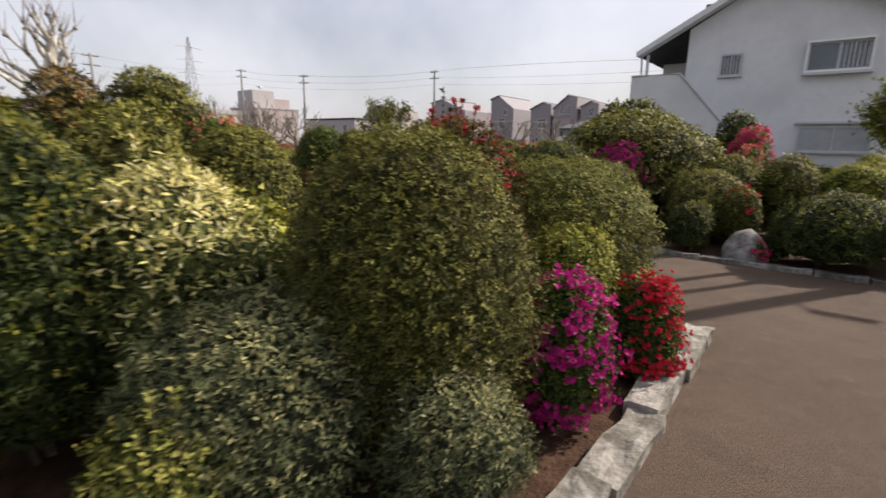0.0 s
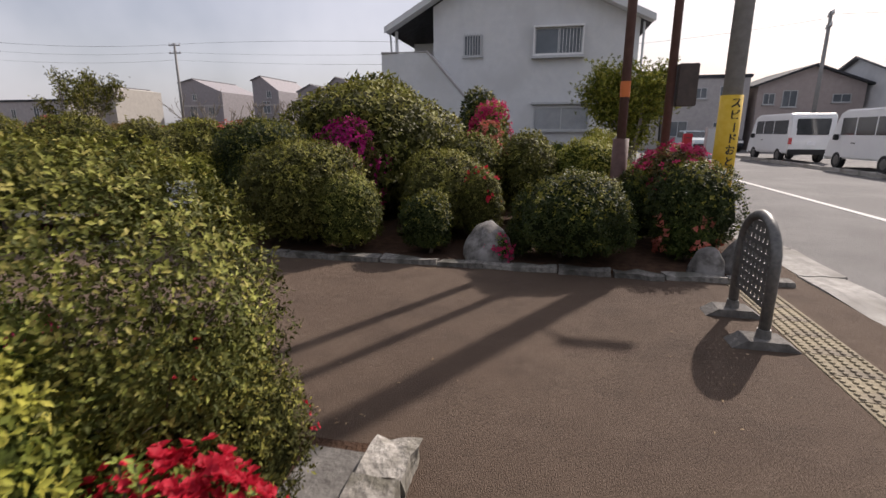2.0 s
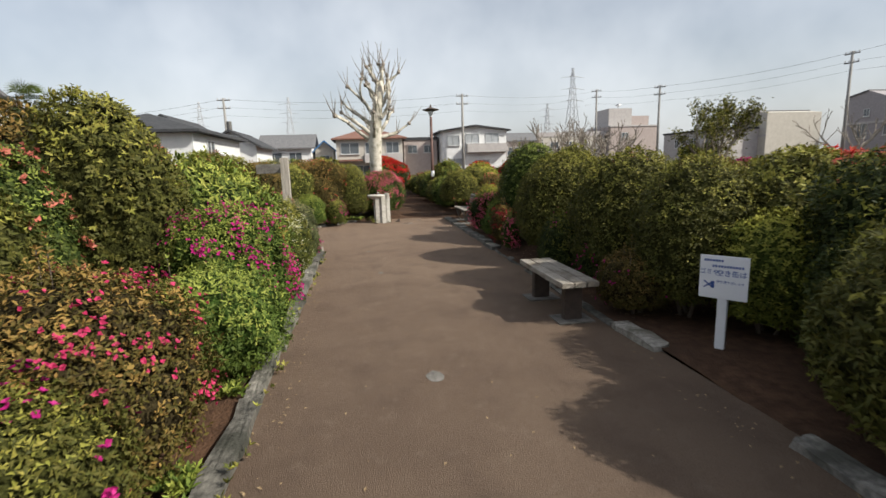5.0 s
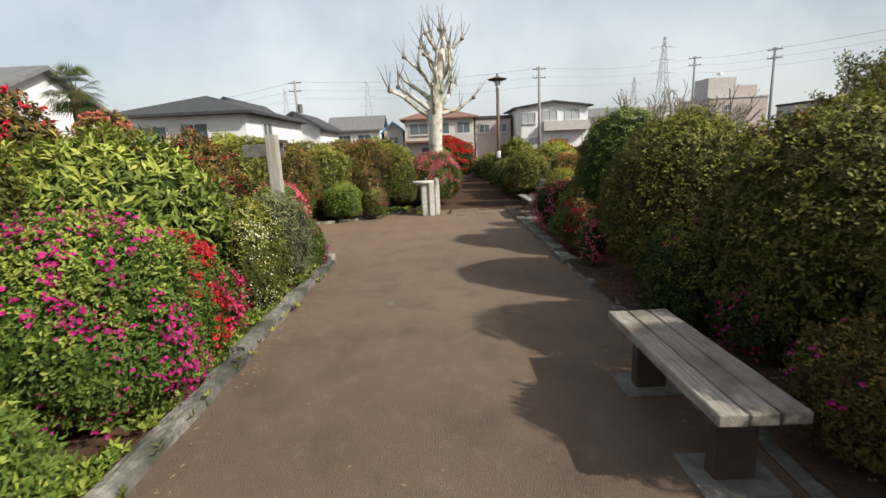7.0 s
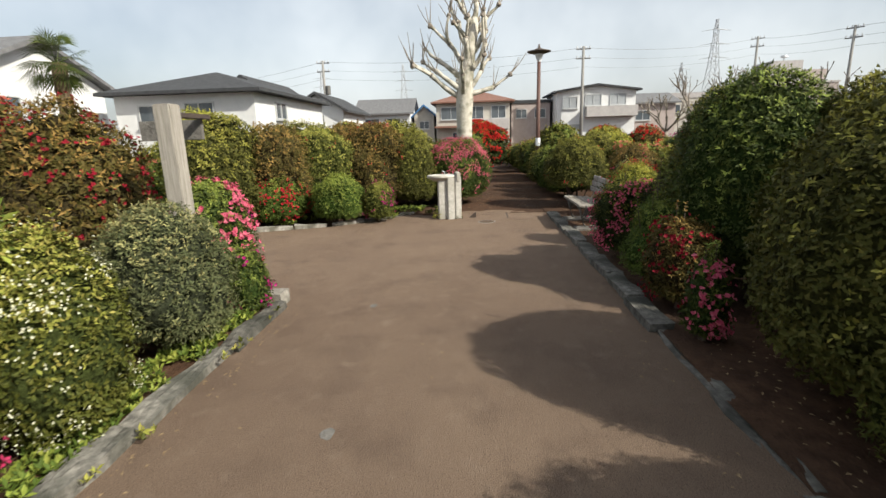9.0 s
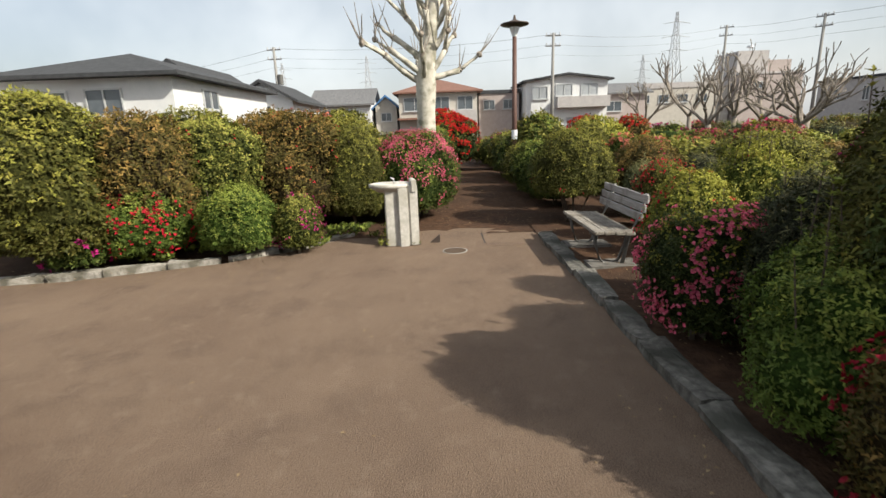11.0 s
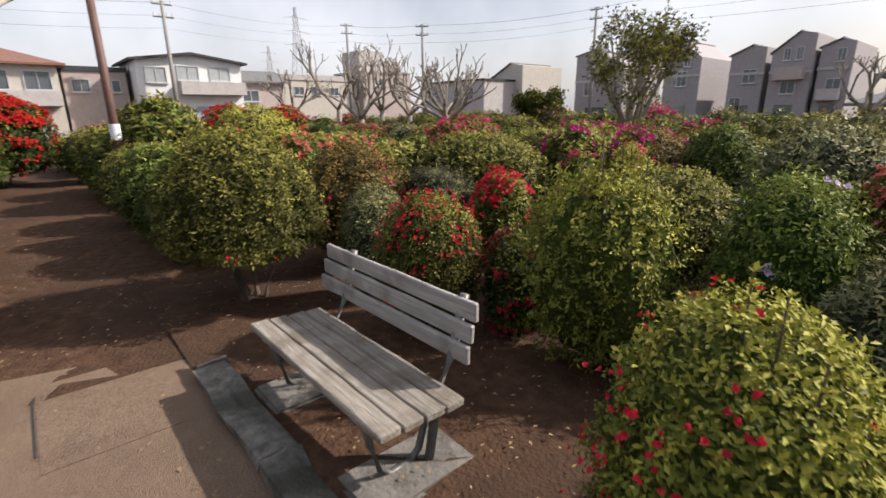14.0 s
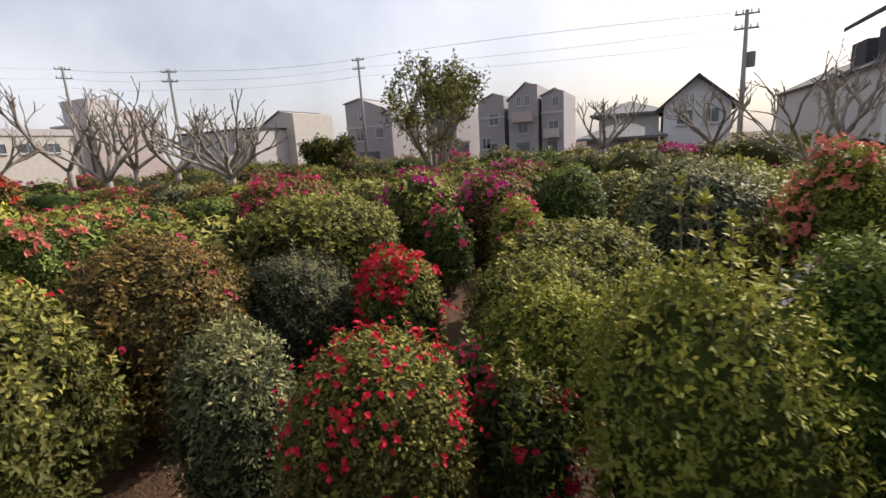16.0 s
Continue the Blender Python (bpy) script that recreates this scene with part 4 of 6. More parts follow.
def stain(x, y, rx, ry, material, label, seed):
    bm = bmesh.new()
    vs = [bm.verts.new((x + rx * math.cos(a) * (1 + 0.35 * noise.noise(Vector((math.cos(a) * 1.5, math.sin(a) * 1.5, seed)))), y + ry * math.sin(a) * (1 + 0.35 * noise.noise(Vector((math.cos(a) * 1.5, math.sin(a) * 1.5, seed + 5)))), 0.003)) for a in [k * math.tau / 20 for k in range(20)]]
    bm.faces.new(vs)
    return tagged(finish("path_stain", bm, material), label, "stain", kind="structure")


stain(-4.3, 5.4, 0.10, 0.06, FOOTC, "pale dried splash on the path", 1.0)
stain(-8.0, 5.15, 0.05, 0.04, FOOTC, "pale dried splash on the path", 2.0)
stain(-9.9, 5.0, 0.05, 0.03, FOOTC, "pale dried splash on the path", 3.0)
# old patch of darker and lighter asphalt round the cover
tagged(finish("asphalt_patch", box(-15.2, -14.3, 6.54, 7.1, -0.1, 0.0035), PATHM), "older asphalt patch at the path's end", "asphalt patch", kind="structure")
# red post box and grey cabinets up the street
pbx = thing("post_box", 7.6, 31.6, -0.05, "small red post box on the pavement", "post box")
part("box", box(-0.22, 0.22, -0.2, 0.2, 0.45, 1.35, 0.04), TAILRED, pbx)
part("leg", cyl(0, 0, 0, 0.46, 0.12, 0.12, 12), STEEL, pbx)
part("slot", box(-0.13, 0.13, -0.212, -0.199, 1.1, 1.14), BLACK, pbx)
cab = thing("street_cabinet", 8.9, 32.0, -0.05, "tall grey metal roadside cabinet", "cabinet")
part("body", box(-0.28, 0.28, -0.22, 0.22, 0, 1.7, 0.02), WALLG, cab)
part("door", box(-0.25, 0.25, -0.236, -0.222, 0.1, 1.6), ALU, cab)


# ---- trees ----
def limb(bm, p, d, length, r, depth, rnd, knob=0.0, droop=0.0, segs=4, spread=0.7, kids=(2, 3), shrink=0.62, tips=None):
    """A crooked limb that forks; ends are kept in tips."""
    pts, rad = [p.copy()], [r]
    q, dd = p.copy(), d.copy()
    for i in range(segs):
        dd = (dd + Vector((rnd.uniform(-1, 1), rnd.uniform(-1, 1), rnd.uniform(-0.5, 0.8))) * 0.22).normalized()
        q = q + dd * (length / segs)
        pts.append(q.copy())
        rad.append(r * (1 - 0.5 * (i + 1) / segs))
    if knob:
        rad[-1] = max(rad[-1], r * knob)
    tube(pts, rad, 7 if r > 0.03 else 5, bm)
    if tips is not None:
        tips.append((q.copy(), dd.copy(), depth))
    if depth > 0:
        for _ in range(rnd.randint(*kids)):
            nd = (dd + Vector((rnd.uniform(-1, 1), rnd.uniform(-1, 1), rnd.uniform(-0.35, 0.9))) * spread).normalized()
            limb(bm, q, nd, length * rnd.uniform(0.5, 0.85), r * shrink * rnd.uniform(0.7, 1.0), depth - 1, rnd, knob, droop, segs, spread, kids, shrink, tips)


def plane_tree(x, y):
    rnd = random.Random(5)
    t = thing("plane_tree", x, y, 0, "pollarded bare plane tree with pale mottled bark", "tree")
    pts = [(0, 0, -0.2), (0.02, 0.0, 0.9), (-0.02, 0.02, 1.9), (0.0, 0.05, 2.7), (0.0, 0.12, 3.4), (0.05, 0.25, 4.3), (0.0, 0.38, 4.9), (0.0, 0.45, 5.3)]
    part("trunk", rough(tube(pts, [0.34, 0.28, 0.26, 0.30, 0.25, 0.2, 0.17, 0.11], 14), 0.02, 3, 1), PLANEBARK, t, smooth=True)
    for z, ang, l, up in ((2.75, 268, 1.0, .25), (2.95, 285, 0.9, .5), (2.8, 92, 0.8, .25), (2.9, 70, 0.7, .4), (2.9, 200, 0.9, .4), (2.8, 10, 0.8, .3), (3.3, 275, 0.9, .8), (3.5, 90, 0.9, .7), (3.6, 300, 0.8, 1.1), (4.0, 80, 0.8, .8), (4.3, 262, 0.7, 1.2), (4.7, 100, 0.6, .8), (5.0, 280, 0.5, 1.2), (5.2, 95, 0.4, 1.4), (4.4, 180, .6, .9), (3.8, 0, .7, .8)):
        a = radians(ang)
        d = Vector((math.cos(a) * 0.8, math.sin(a), up)).normalized()
        p = Vector((0, max(0, (z - 2.7)) * 0.16, z))
        bm = bmesh.new()
        tips = []
        limb(bm, p, d, l * 1.32, 0.115, 1, rnd, 0.8, 0, 4, 0.75, (1, 2), 0.72, tips)
        lm = part("limb", rough(bm, 0.02, 9, z), PLANEBARK, t, smooth=True)
        for q, dd, dep in tips:
            kb = bmesh.new()
            bmesh.ops.create_icosphere(kb, subdivisions=2, radius=0.085, matrix=Matrix.Translation(q))
            part("knob", rough(kb, 0.03, 11, q.x), GREYBARK, lm)
            for _ in range(2 if dep else 3):
                nd = (dd * 0.4 + Vector((rnd.uniform(-.45, .45), rnd.uniform(-.5, .5), rnd.uniform(0.3, 1.0)))).normalized()
                l2 = rnd.uniform(0.4, 0.95)
                part("twig", tube([q, q + nd * l2 * .5, q + nd * l2 + Vector((0, 0, 0.10))], [0.020, 0.014, 0.006], 5), GREYBARK, lm)
    return t


def bare_tree(x, y, h, seed, label="leafless pollarded tree with grey knobbly branches", spread=0.75, n=5, col=GREYBARK, depth=3, trunk=0.14):
    rnd = random.Random(seed)
    t = thing("bare_tree", x, y, 0, label, "tree", "leafless trees behind the garden")
    hz = h * 0.38
    part("trunk", tube([(0, 0, -0.2), (0.03, 0, hz * 0.5), (0, 0.03, hz)], [trunk, trunk * 0.8, trunk * 0.7], 10), col, t, smooth=True)
    for k in range(n):
        a = k * math.tau / n + rnd.uniform(-.3, .3)
        bm = bmesh.new()
        limb(bm, Vector((0, 0, hz - 0.02)), Vector((math.cos(a) * 0.8, math.sin(a) * 0.8, 0.8)).normalized(), h * 0.27, trunk * 0.5, depth, rnd, 1.0, 0, 3, spread, (2, 3), 0.72)
        part("limb", bm, col, t)
    return t


def leafy_tree(x, y, h, r, seed, label, leaf='olive', density=1.0, z0=0.35, name="tree", puff=0.13, spread=0.6):
    rnd = random.Random(seed)
    rng = np.random.default_rng(seed)
    t = thing(name, x, y, 0, label, "tree")
    hz = h * z0
    tips = []
    part("trunk", tube([(0, 0, -0.2), (0.04, 0, hz * 0.5), (0, 0.04, hz)], [0.16, 0.13, 0.11], 10), GREYBARK, t, smooth=True)
    for k in range(9):
        a = k * math.tau / 7
        bm = bmesh.new()
        limb(bm, Vector((0, 0, hz * 0.8)), Vector((math.cos(a) * 0.55 * r / h * 2, math.sin(a) * 0.55 * r / h * 2, 0.9)).normalized(), h * 0.30, 0.08, 3, rnd, 0.0, 0, 3, spread, (2, 2), 0.68, tips)
        part("limb", bm, GREYBARK, t)
    c = np.array([q[:] for q, d, dep in tips if dep < 4])
    n = int(26 * density)
    p = np.repeat(c, n, 0) + rng.normal(size=(len(c) * n, 3)) * puff
    ax = unit(rng.normal(size=p.shape) + np.array([0, 0, 0.6]))
    v, f = rosettes(p, ax, 4, 0.085, 0.038, 0.9, rng)
    base, fresh, share, _, _ = LEAF[leaf]
    idx = np.repeat((rng.random(len(p)) < 0.35).astype(int), 8)
    soup("crown", v, f, None, t, [base, fresh], idx)
    return t


def palm(x, y, h):
    rnd = random.Random(9)
    t = thing("fan_palm", x, y, 0, "shaggy fan palm with a round head of green fronds", "palm tree")
    part("trunk", rough(tube([(0, 0, -0.2), (0, 0, h * 0.5), (0, 0.05, h)], [0.16, 0.17, 0.2], 12), 0.03, 7, 2), PALMFIB, t)
    for k in range(34):
        a = rnd.uniform(0, math.tau)
        el = rnd.uniform(-0.9, 1.3)
        d = Vector((math.cos(a) * math.cos(el), math.sin(a) * math.cos(el), math.sin(el)))
        q = Vector((0, 0, h + 0.05)) + d * rnd.uniform(0.45, 0.6)
        bm = tube([(0, 0, h), tuple(q)], [0.012, 0.008], 4)
        side = d.cross(Vector((0, 0, 1))).normalized()
        up = side.cross(d)
        for j in range(15):
            b = (j - 7) / 7 * 1.35
            w = (d * math.cos(b) + side * math.sin(b)).normalized()
            tip = q + w * 0.60 + Vector((0, 0, -0.10 - 0.08 * abs(b)))
            m = q + w * 0.3
            s2 = w.cross(up).normalized() * 0.018
            vs = [bm.verts.new(q), bm.verts.new(m + s2), bm.verts.new(tip), bm.verts.new(m - s2)]
            bm.faces.new(vs)
        part("frond", bm, LEAF['green'][0], t)
    return t


plane_tree(-23.1, 5.6)
for args in ((-31.3, 17.5, 4.2, 21), (-29.0, 18.2, 4.0, 22), (-26.6, 17.8, 3.6, 23), (-25.2, 18.4, 3.4, 24), (-34.5, 16.8, 3.6, 28), (-28.0, 16.6, 3.2, 35), (-23.8, 17.2, 3.0, 36)):
    bare_tree(*args)
for args in ((-8.5, 24.0, 3.3, 26), (-11.5, 25.5, 3.2, 27), (-15.0, 27.0, 3.2, 29)):
    bare_tree(*args)
bare_tree(-11.0, 17.0, 2.7, 25, trunk=0.07)
leafy_tree(-18.5, 19.0, 4.0, 1.7, 31, "half-bare pollarded tree with thin yellow-green leaves", 'olive', 0.85, 0.22)
leafy_tree(-24.8, 23.0, 2.3, 1.1, 32, "dense dark evergreen tree behind the shrubs", 'dark', 2.2, 0.2)
leafy_tree(2.75, 17.5, 3.3, 0.5, 33, "tall leafy yellow-green shrub beside the white house", 'lime', 3.0, 0.12, puff=0.2, spread=0.32)
palm(-19.8, -6.0, 3.85)


# ---- houses ----
def window(parent, face, u, z, w, h, at, bars=0, pane=PANE, sill=True):
    """face: s, n, e or w; u: middle along the wall; at: the wall's plane."""
    sx, ax = {'s': (-1, 'y'), 'n': (1, 'y'), 'w': (-1, 'x'), 'e': (1, 'x')}[face]

    def bx(u0, u1, z0, z1, d0, d1):
        a, b = sorted((at + sx * d0, at + sx * d1))
        return box(u0, u1, a, b, z0, z1) if ax == 'y' else box(a, b, u0, u1, z0, z1)
    fr = bmesh.new()
    for a in ((u - w / 2, u + w / 2, z + h - 0.05, z + h), (u - w / 2, u + w / 2, z, z + 0.05), (u - w / 2, u - w / 2 + 0.05, z + 0.051, z + h - 0.051), (u + w / 2 - 0.05, u + w / 2, z + 0.051, z + h - 0.051), (u - 0.02, u + 0.02, z + 0.051, z + h - 0.051)):
        q = bx(*a, -0.02, 0.07)
        m = bpy.data.meshes.new("tmp")
        q.to_mesh(m)
        q.free()
        fr.from_mesh(m)
        bpy.data.meshes.remove(m)
    wob = part("window", fr, ALU, parent)
    part("pane", bx(u - w / 2 + 0.05, u - 0.02, z + 0.05, z + h - 0.05, 0.004, 0.03), pane, wob)
    part("pane", bx(u + 0.02, u + w / 2 - 0.05, z + 0.05, z + h - 0.05, 0.004, 0.02), pane, wob)
    if sill:
        part("sill", bx(u - w / 2 - 0.05, u + w / 2 + 0.05, z - 0.06, z - 0.002, -0.01, 0.14), ALU, wob)
    for i in range(bars):
        a = u - w / 2 + w * (i + 0.5) / bars
        part("window_bar", bx(a - 0.015, a + 0.015, z - 0.03, z + h + 0.03, 0.10, 0.13), ALU, wob)
    return wob


def gable_roof(x0, x1, y0, y1, eave, ridge, axis, over=0.4, th=0.14):
    if axis == 'y':
        c, half, run = (x0 + x1) / 2, (x1 - x0) / 2 + over, (y0 - over, y1 + over)
    else:
        c, half, run = (y0 + y1) / 2, (y1 - y0) / 2 + over, (x0 - over, x1 + over)
    drop = (ridge - eave) * half / (half - over)
    e = ridge - drop
    out = [(c - half, e), (c, ridge), (c + half, e), (c + half, e + th), (c, ridge + th * 1.15), (c - half, e + th)]
    return prism(out, 'y' if axis == 'y' else 'x', *run)


def hip_roof(x0, x1, y0, y1, eave, ridge, over=0.45, th=0.12):
    bm = bmesh.new()
    a, b, c, d = x0 - over, x1 + over, y0 - over, y1 + over
    lo = [bm.verts.new(p) for p in ((a, c, eave), (b, c, eave), (b, d, eave), (a, d, eave))]
    hi = [bm.verts.new(p) for p in ((a, c, eave + th), (b, c, eave + th), (b, d, eave + th), (a, d, eave + th))]
    if b - a > d - c:
        i = (d - c) / 2
        r = [bm.verts.new((a + i, (c + d) / 2, ridge)), bm.verts.new((b - i, (c + d) / 2, ridge))]
        fs = [(hi[0], hi[1], r[1], r[0]), (hi[1], hi[2], r[1]), (hi[2], hi[3], r[0], r[1]), (hi[3], hi[0], r[0])]
    else:
        i = (b - a) / 2
        r = [bm.verts.new(((a + b) / 2, c + i, ridge)), bm.verts.new(((a + b) / 2, d - i, ridge))]
        fs = [(hi[0], hi[1], r[0]), (hi[1], hi[2], r[1], r[0]), (hi[2], hi[3], r[1]), (hi[3], hi[0], r[0], r[1])]
    for f in fs:
        bm.faces.new(f)
    bm.faces.new(lo[::-1])
    for k in range(4):
        bm.faces.new((lo[k], lo[(k + 1) % 4], hi[(k + 1) % 4], hi[k]))
    return bm


def house(x0, x1, y0, y1, eave, ridge, axis, wallm, roofm, label, wins=(), roof='gable', name="house", cat="house", pane=PANE):
    t = thing(name, 0, 0, 0, label, cat)
    if roof == 'gable' and axis == 'y':
        w = prism([(x0, -0.5), (x1, -0.5), (x1, eave), ((x0 + x1) / 2, ridge), (x0, eave)], 'y', y0, y1)
    elif roof == 'gable':
        w = prism([(y0, -0.5), (y1, -0.5), (y1, eave), ((y0 + y1) / 2, ridge), (y0, eave)], 'x', x0, x1)
    else:
        w = box(x0, x1, y0, y1, -0.5, eave)
    part("wall", w, wallm, t)
    if roof == 'gable':
        part("roof", gable_roof(x0, x1, y0, y1, eave, ridge, axis), roofm, t)
    elif roof == 'hip':
        part("roof", hip_roof(x0, x1, y0, y1, eave + 0.004, ridge), roofm, t)
    else:
        part("roof", box(x0 - 0.1, x1 + 0.1, y0 - 0.1, y1 + 0.1, eave + 0.004, ridge), roofm, t)
    at = {'s': y0, 'n': y1, 'w': x0, 'e': x1}
    for f, u, z, ww, hh in wins:
        window(t, f, u, z, ww, hh, at[f], pane=pane)
    return t


# the white house: its gable looks over the garden
wh = thing("white_house", 0, 0, 0, "large white rendered house with a low gable and corner balcony", "house")
X0, X1, YF, YB, EV, RG = -4.35, 3.3, 22.0, 33.0, 5.4, 7.7
CX = -1.65
part("wall", prism([(X0, -0.5), (X1, -0.5), (X1, EV - 0.05), (CX, RG - 0.04), (X0, 6.1)], 'y', YF, YB), WALLW, wh)
part("balcony_wall", box(-6.0, X0 - 0.004, YF, YB - 4, -0.5, 4.22), WALLW, wh)
part("balcony_post", box(-5.95, -5.85, YF + 0.05, YF + 0.15, 4.22, 5.3), WALLW, wh)
part("balcony_back_wall", box(-6.0, X0 - 0.004, YF + 3.0, YF + 3.2, 4.224, 5.3), WALLW, wh)
part("roof", prism([(-6.2, 5.22), (CX, RG), (3.72, 5.22), (3.72, 5.38), (CX, RG + 0.19), (-6.2, 5.38)], 'y', YF - 0.5, YB), ROOFD, wh)
part("fascia", prism([(-6.2, 5.14), (CX, RG - 0.08), (3.72, 5.14), (3.72, 5.36), (CX, RG + 0.17), (-6.2, 5.36)], 'y', YF - 0.56, YF - 0.503), WALLW, wh, "white fascia board")
part("downpipe", tube([(3.42, YF - 0.1, 5.2), (3.42, YF - 0.1, 0)], [0.04, 0.04], 8), ALU, wh)
part("downpipe", tube([(-6.1, YF - 0.1, 5.2), (-6.05, YF - 0.1, 4.3)], [0.04, 0.04], 8), ALU, wh)
part("roof_tower", box(-4.1, -3.0, YF + 1, YF + 3, 6.0, 7.2, 0.03), ROOFD, wh)
part("soffit", prism([(-6.18, 5.17), (CX, RG - 0.05), (3.70, 5.17), (3.70, 5.2), (CX, RG - 0.015), (-6.18, 5.2)], 'y', YF - 0.5, YF - 0.004), WALLW, wh, "white boarded underside of the eaves")
stair = part("stair_wall", prism([(-6.1, -0.5), (-0.6, -0.5), (-0.6, 0.1), (-4.3, 4.27), (-6.1, 4.27)], 'y', YF - 1.2, YF - 0.01), WALLW, wh, "white parapet of an outside stair")
part("stair_coping", tube([(-6.1, YF - 1.2, 4.3), (-4.3, YF - 1.2, 4.3), (-0.6, YF - 1.2, 0.13)], [0.05, 0.05, 0.05], 6), WALLG, stair)
window(wh, 's', -2.77, 4.25, 0.72, 0.78, YF, bars=7)
wb = window(wh, 's', 0.46, 4.22, 1.74, 0.94, YF, bars=0, pane=PANE)
for z in (4.2, 5.19):
    part("bay_rail", box(-0.46, 1.38, YF - 0.24, YF - 0.072, z - 0.03, z + 0.035), WHITEP, wb)
for a in (-0.46, 1.32):
    part("bay_post", box(a, a + 0.06, YF - 0.24, YF - 0.072, 4.24, 5.155), WHITEP, wb)
for k in range(7):
    part("bay_bar", box(0.50 + k * 0.12, 0.515 + k * 0.12, YF - 0.12, YF - 0.1, 4.24, 5.155), WHITEP, wb)
part("window_ledge", box(-0.5, 1.42, YF - 0.28, YF - 0.005, 4.08, 4.165), ALU, wb)
window(wh, 's', 0.7, 1.45, 2.1, 0.88, YF, pane=CURTAIN)
part("window_hood", box(-0.45, 1.85, YF - 0.2, YF - 0.003, 2.42, 2.50), ALU, wh)

# the row to the west, across the far end
house(-55, -50, -4.4, 0.3, 3.7, 4.9, 'y', WALLW, ROOFG, "white house with a grey tiled roof", (('e', -3.2, 2.3, 1.5, .9), ('e', -1.2, 2.3, 1.2, .9)))
house(-54, -51, 0.6, 2.4, 3.4, 4.2, 'x', WALLC, ROOFBLUE, "small cream outbuilding with a blue roof", (('e', 1.5, 2.2, .9, .7),))
wbr = house(-56, -50, 2.7, 9.2, 4.3, 5.6, 'y', WALLC, ROOFB, "cream house with a brown tiled roof", (('e', 4.0, 2.9, 1.8, 1.1), ('e', 6.2, 2.9, 1.4, 1.1), ('e', 8.2, 2.9, 1.3, 1.1), ('e', 5.2, 0.8, 2.2, 1.0)), 'hip')
part("balcony", box(-49.99, -49.1, 5.4, 9.1, 2.0, 2.85), WALLG, wbr, "grey balcony parapet")
part("lower_roof", box(-49.99, -48.9, 2.6, 5.2, 2.2, 2.36), ROOFB, wbr, "brown tiled lean-to roof")
house(-58, -52, 9.5, 13.0, 4.2, 4.5, 'y', WALLP, ROOFD, "pinkish flat-roofed town house", (('e', 10.4, 2.9, 1.0, .8), ('e', 12.1, 2.9, 1.0, .8)), 'flat')
wb2 = house(-56, -50, 13.3, 20.0, 4.9, 5.35, 'x', WALLW, ROOFD, "white two-storey house with a long balcony", (('e', 14.4, 3.5, 1.3, 1.0), ('e', 16.4, 3.7, 1.4, .95), ('e', 18.5, 3.7, 1.4, .95), ('e', 14.6, 1.2, 1.5, 1.0), ('e', 17.4, 1.0, 1.6, 1.0)), pane=CURTAIN)
part("balcony", box(-49.99, -49.2, 15.7, 20.0, 2.75, 3.6), WALLG, wb2, "grey balcony parapet")
house(-60, -54, 20.5, 25, 4.0, 4.9, 'y', WALLP, ROOFG, "low house with a grey roof", (('e', 22, 2.4, 1.4, .9),))
# houses at the south-west, near
house(-25.6, -19.6, -16.5, -9.2, 3.75, 5.1, 'y', WALLW, ROOFG, "white rendered house with a pale gable end", (('n', -21.2, 2.3, 1.0, .9), ('e', -11, 2.4, 1.2, .9)))
house(-33, -24.5, -8.0, -2.4, 3.35, 4.5, 'x', WALLW, ROOFD, "white house with a dark hipped roof", (('e', -6.4, 2.2, 1.3, .8), ('e', -4.6, 2.2, 1.2, .85), ('n', -27, 2.4, 1.2, .7)), 'hip')
house(-38, -32, -8.0, -4.4, 3.6, 4.8, 'x', WALLW, ROOFD, "small white house with a gable", (('e', -6.4, 2.6, .8, .6), ('e', -5.4, 2.6, .7, .6)))
house(-42, -36, -5.2, -2.0, 3.3, 4.2, 'x', WALLW, ROOFD, "small white house with a dark roof", (('e', -3.6, 2.4, .8, .6),))
# north-west: large building and low blocks
tb = house(-72, -65, 39.8, 47.0, 6.1, 6.3, 'x', WALLP, WALLG, "pinkish apartment block with a roof room", (('e', 42, 4.6, 1.0, .7),), 'flat', "apartment_building", "building")
part("roof_room", box(-70, -66, 40.0, 43.5, 6.3, 8.7), WALLG, tb)
part("roof_room", box(-71, -66.5, 43.504, 46.5, 6.3, 7.7), WALLP, tb)
part("dish", lathe([(0.05, 8.7), (0.05, 9.2), (0.4, 9.3), (0.3, 9.5)], 12), ALU, tb).location = (-68, 42.5, 0)
house(-74, -66, 25.7, 39.5, 5.0, 5.6, 'y', WALLC, WALLG, "long low cream building", tuple(('e', 27.5 + i * 2.2, 3.4, 1.2, .9) for i in range(5)), 'flat', "long_building", "building")
house(-56, -46.5, 42, 50, 4.3, 4.5, 'y', WALLG, ROOFD, "low grey flat-roofed house", (('s', -50.5, 2.5, .7, 1.2), ('s', -48.3, 2.5, .7, 1.2), ('s', -53.5, 2.7, .6, .9)), 'flat')


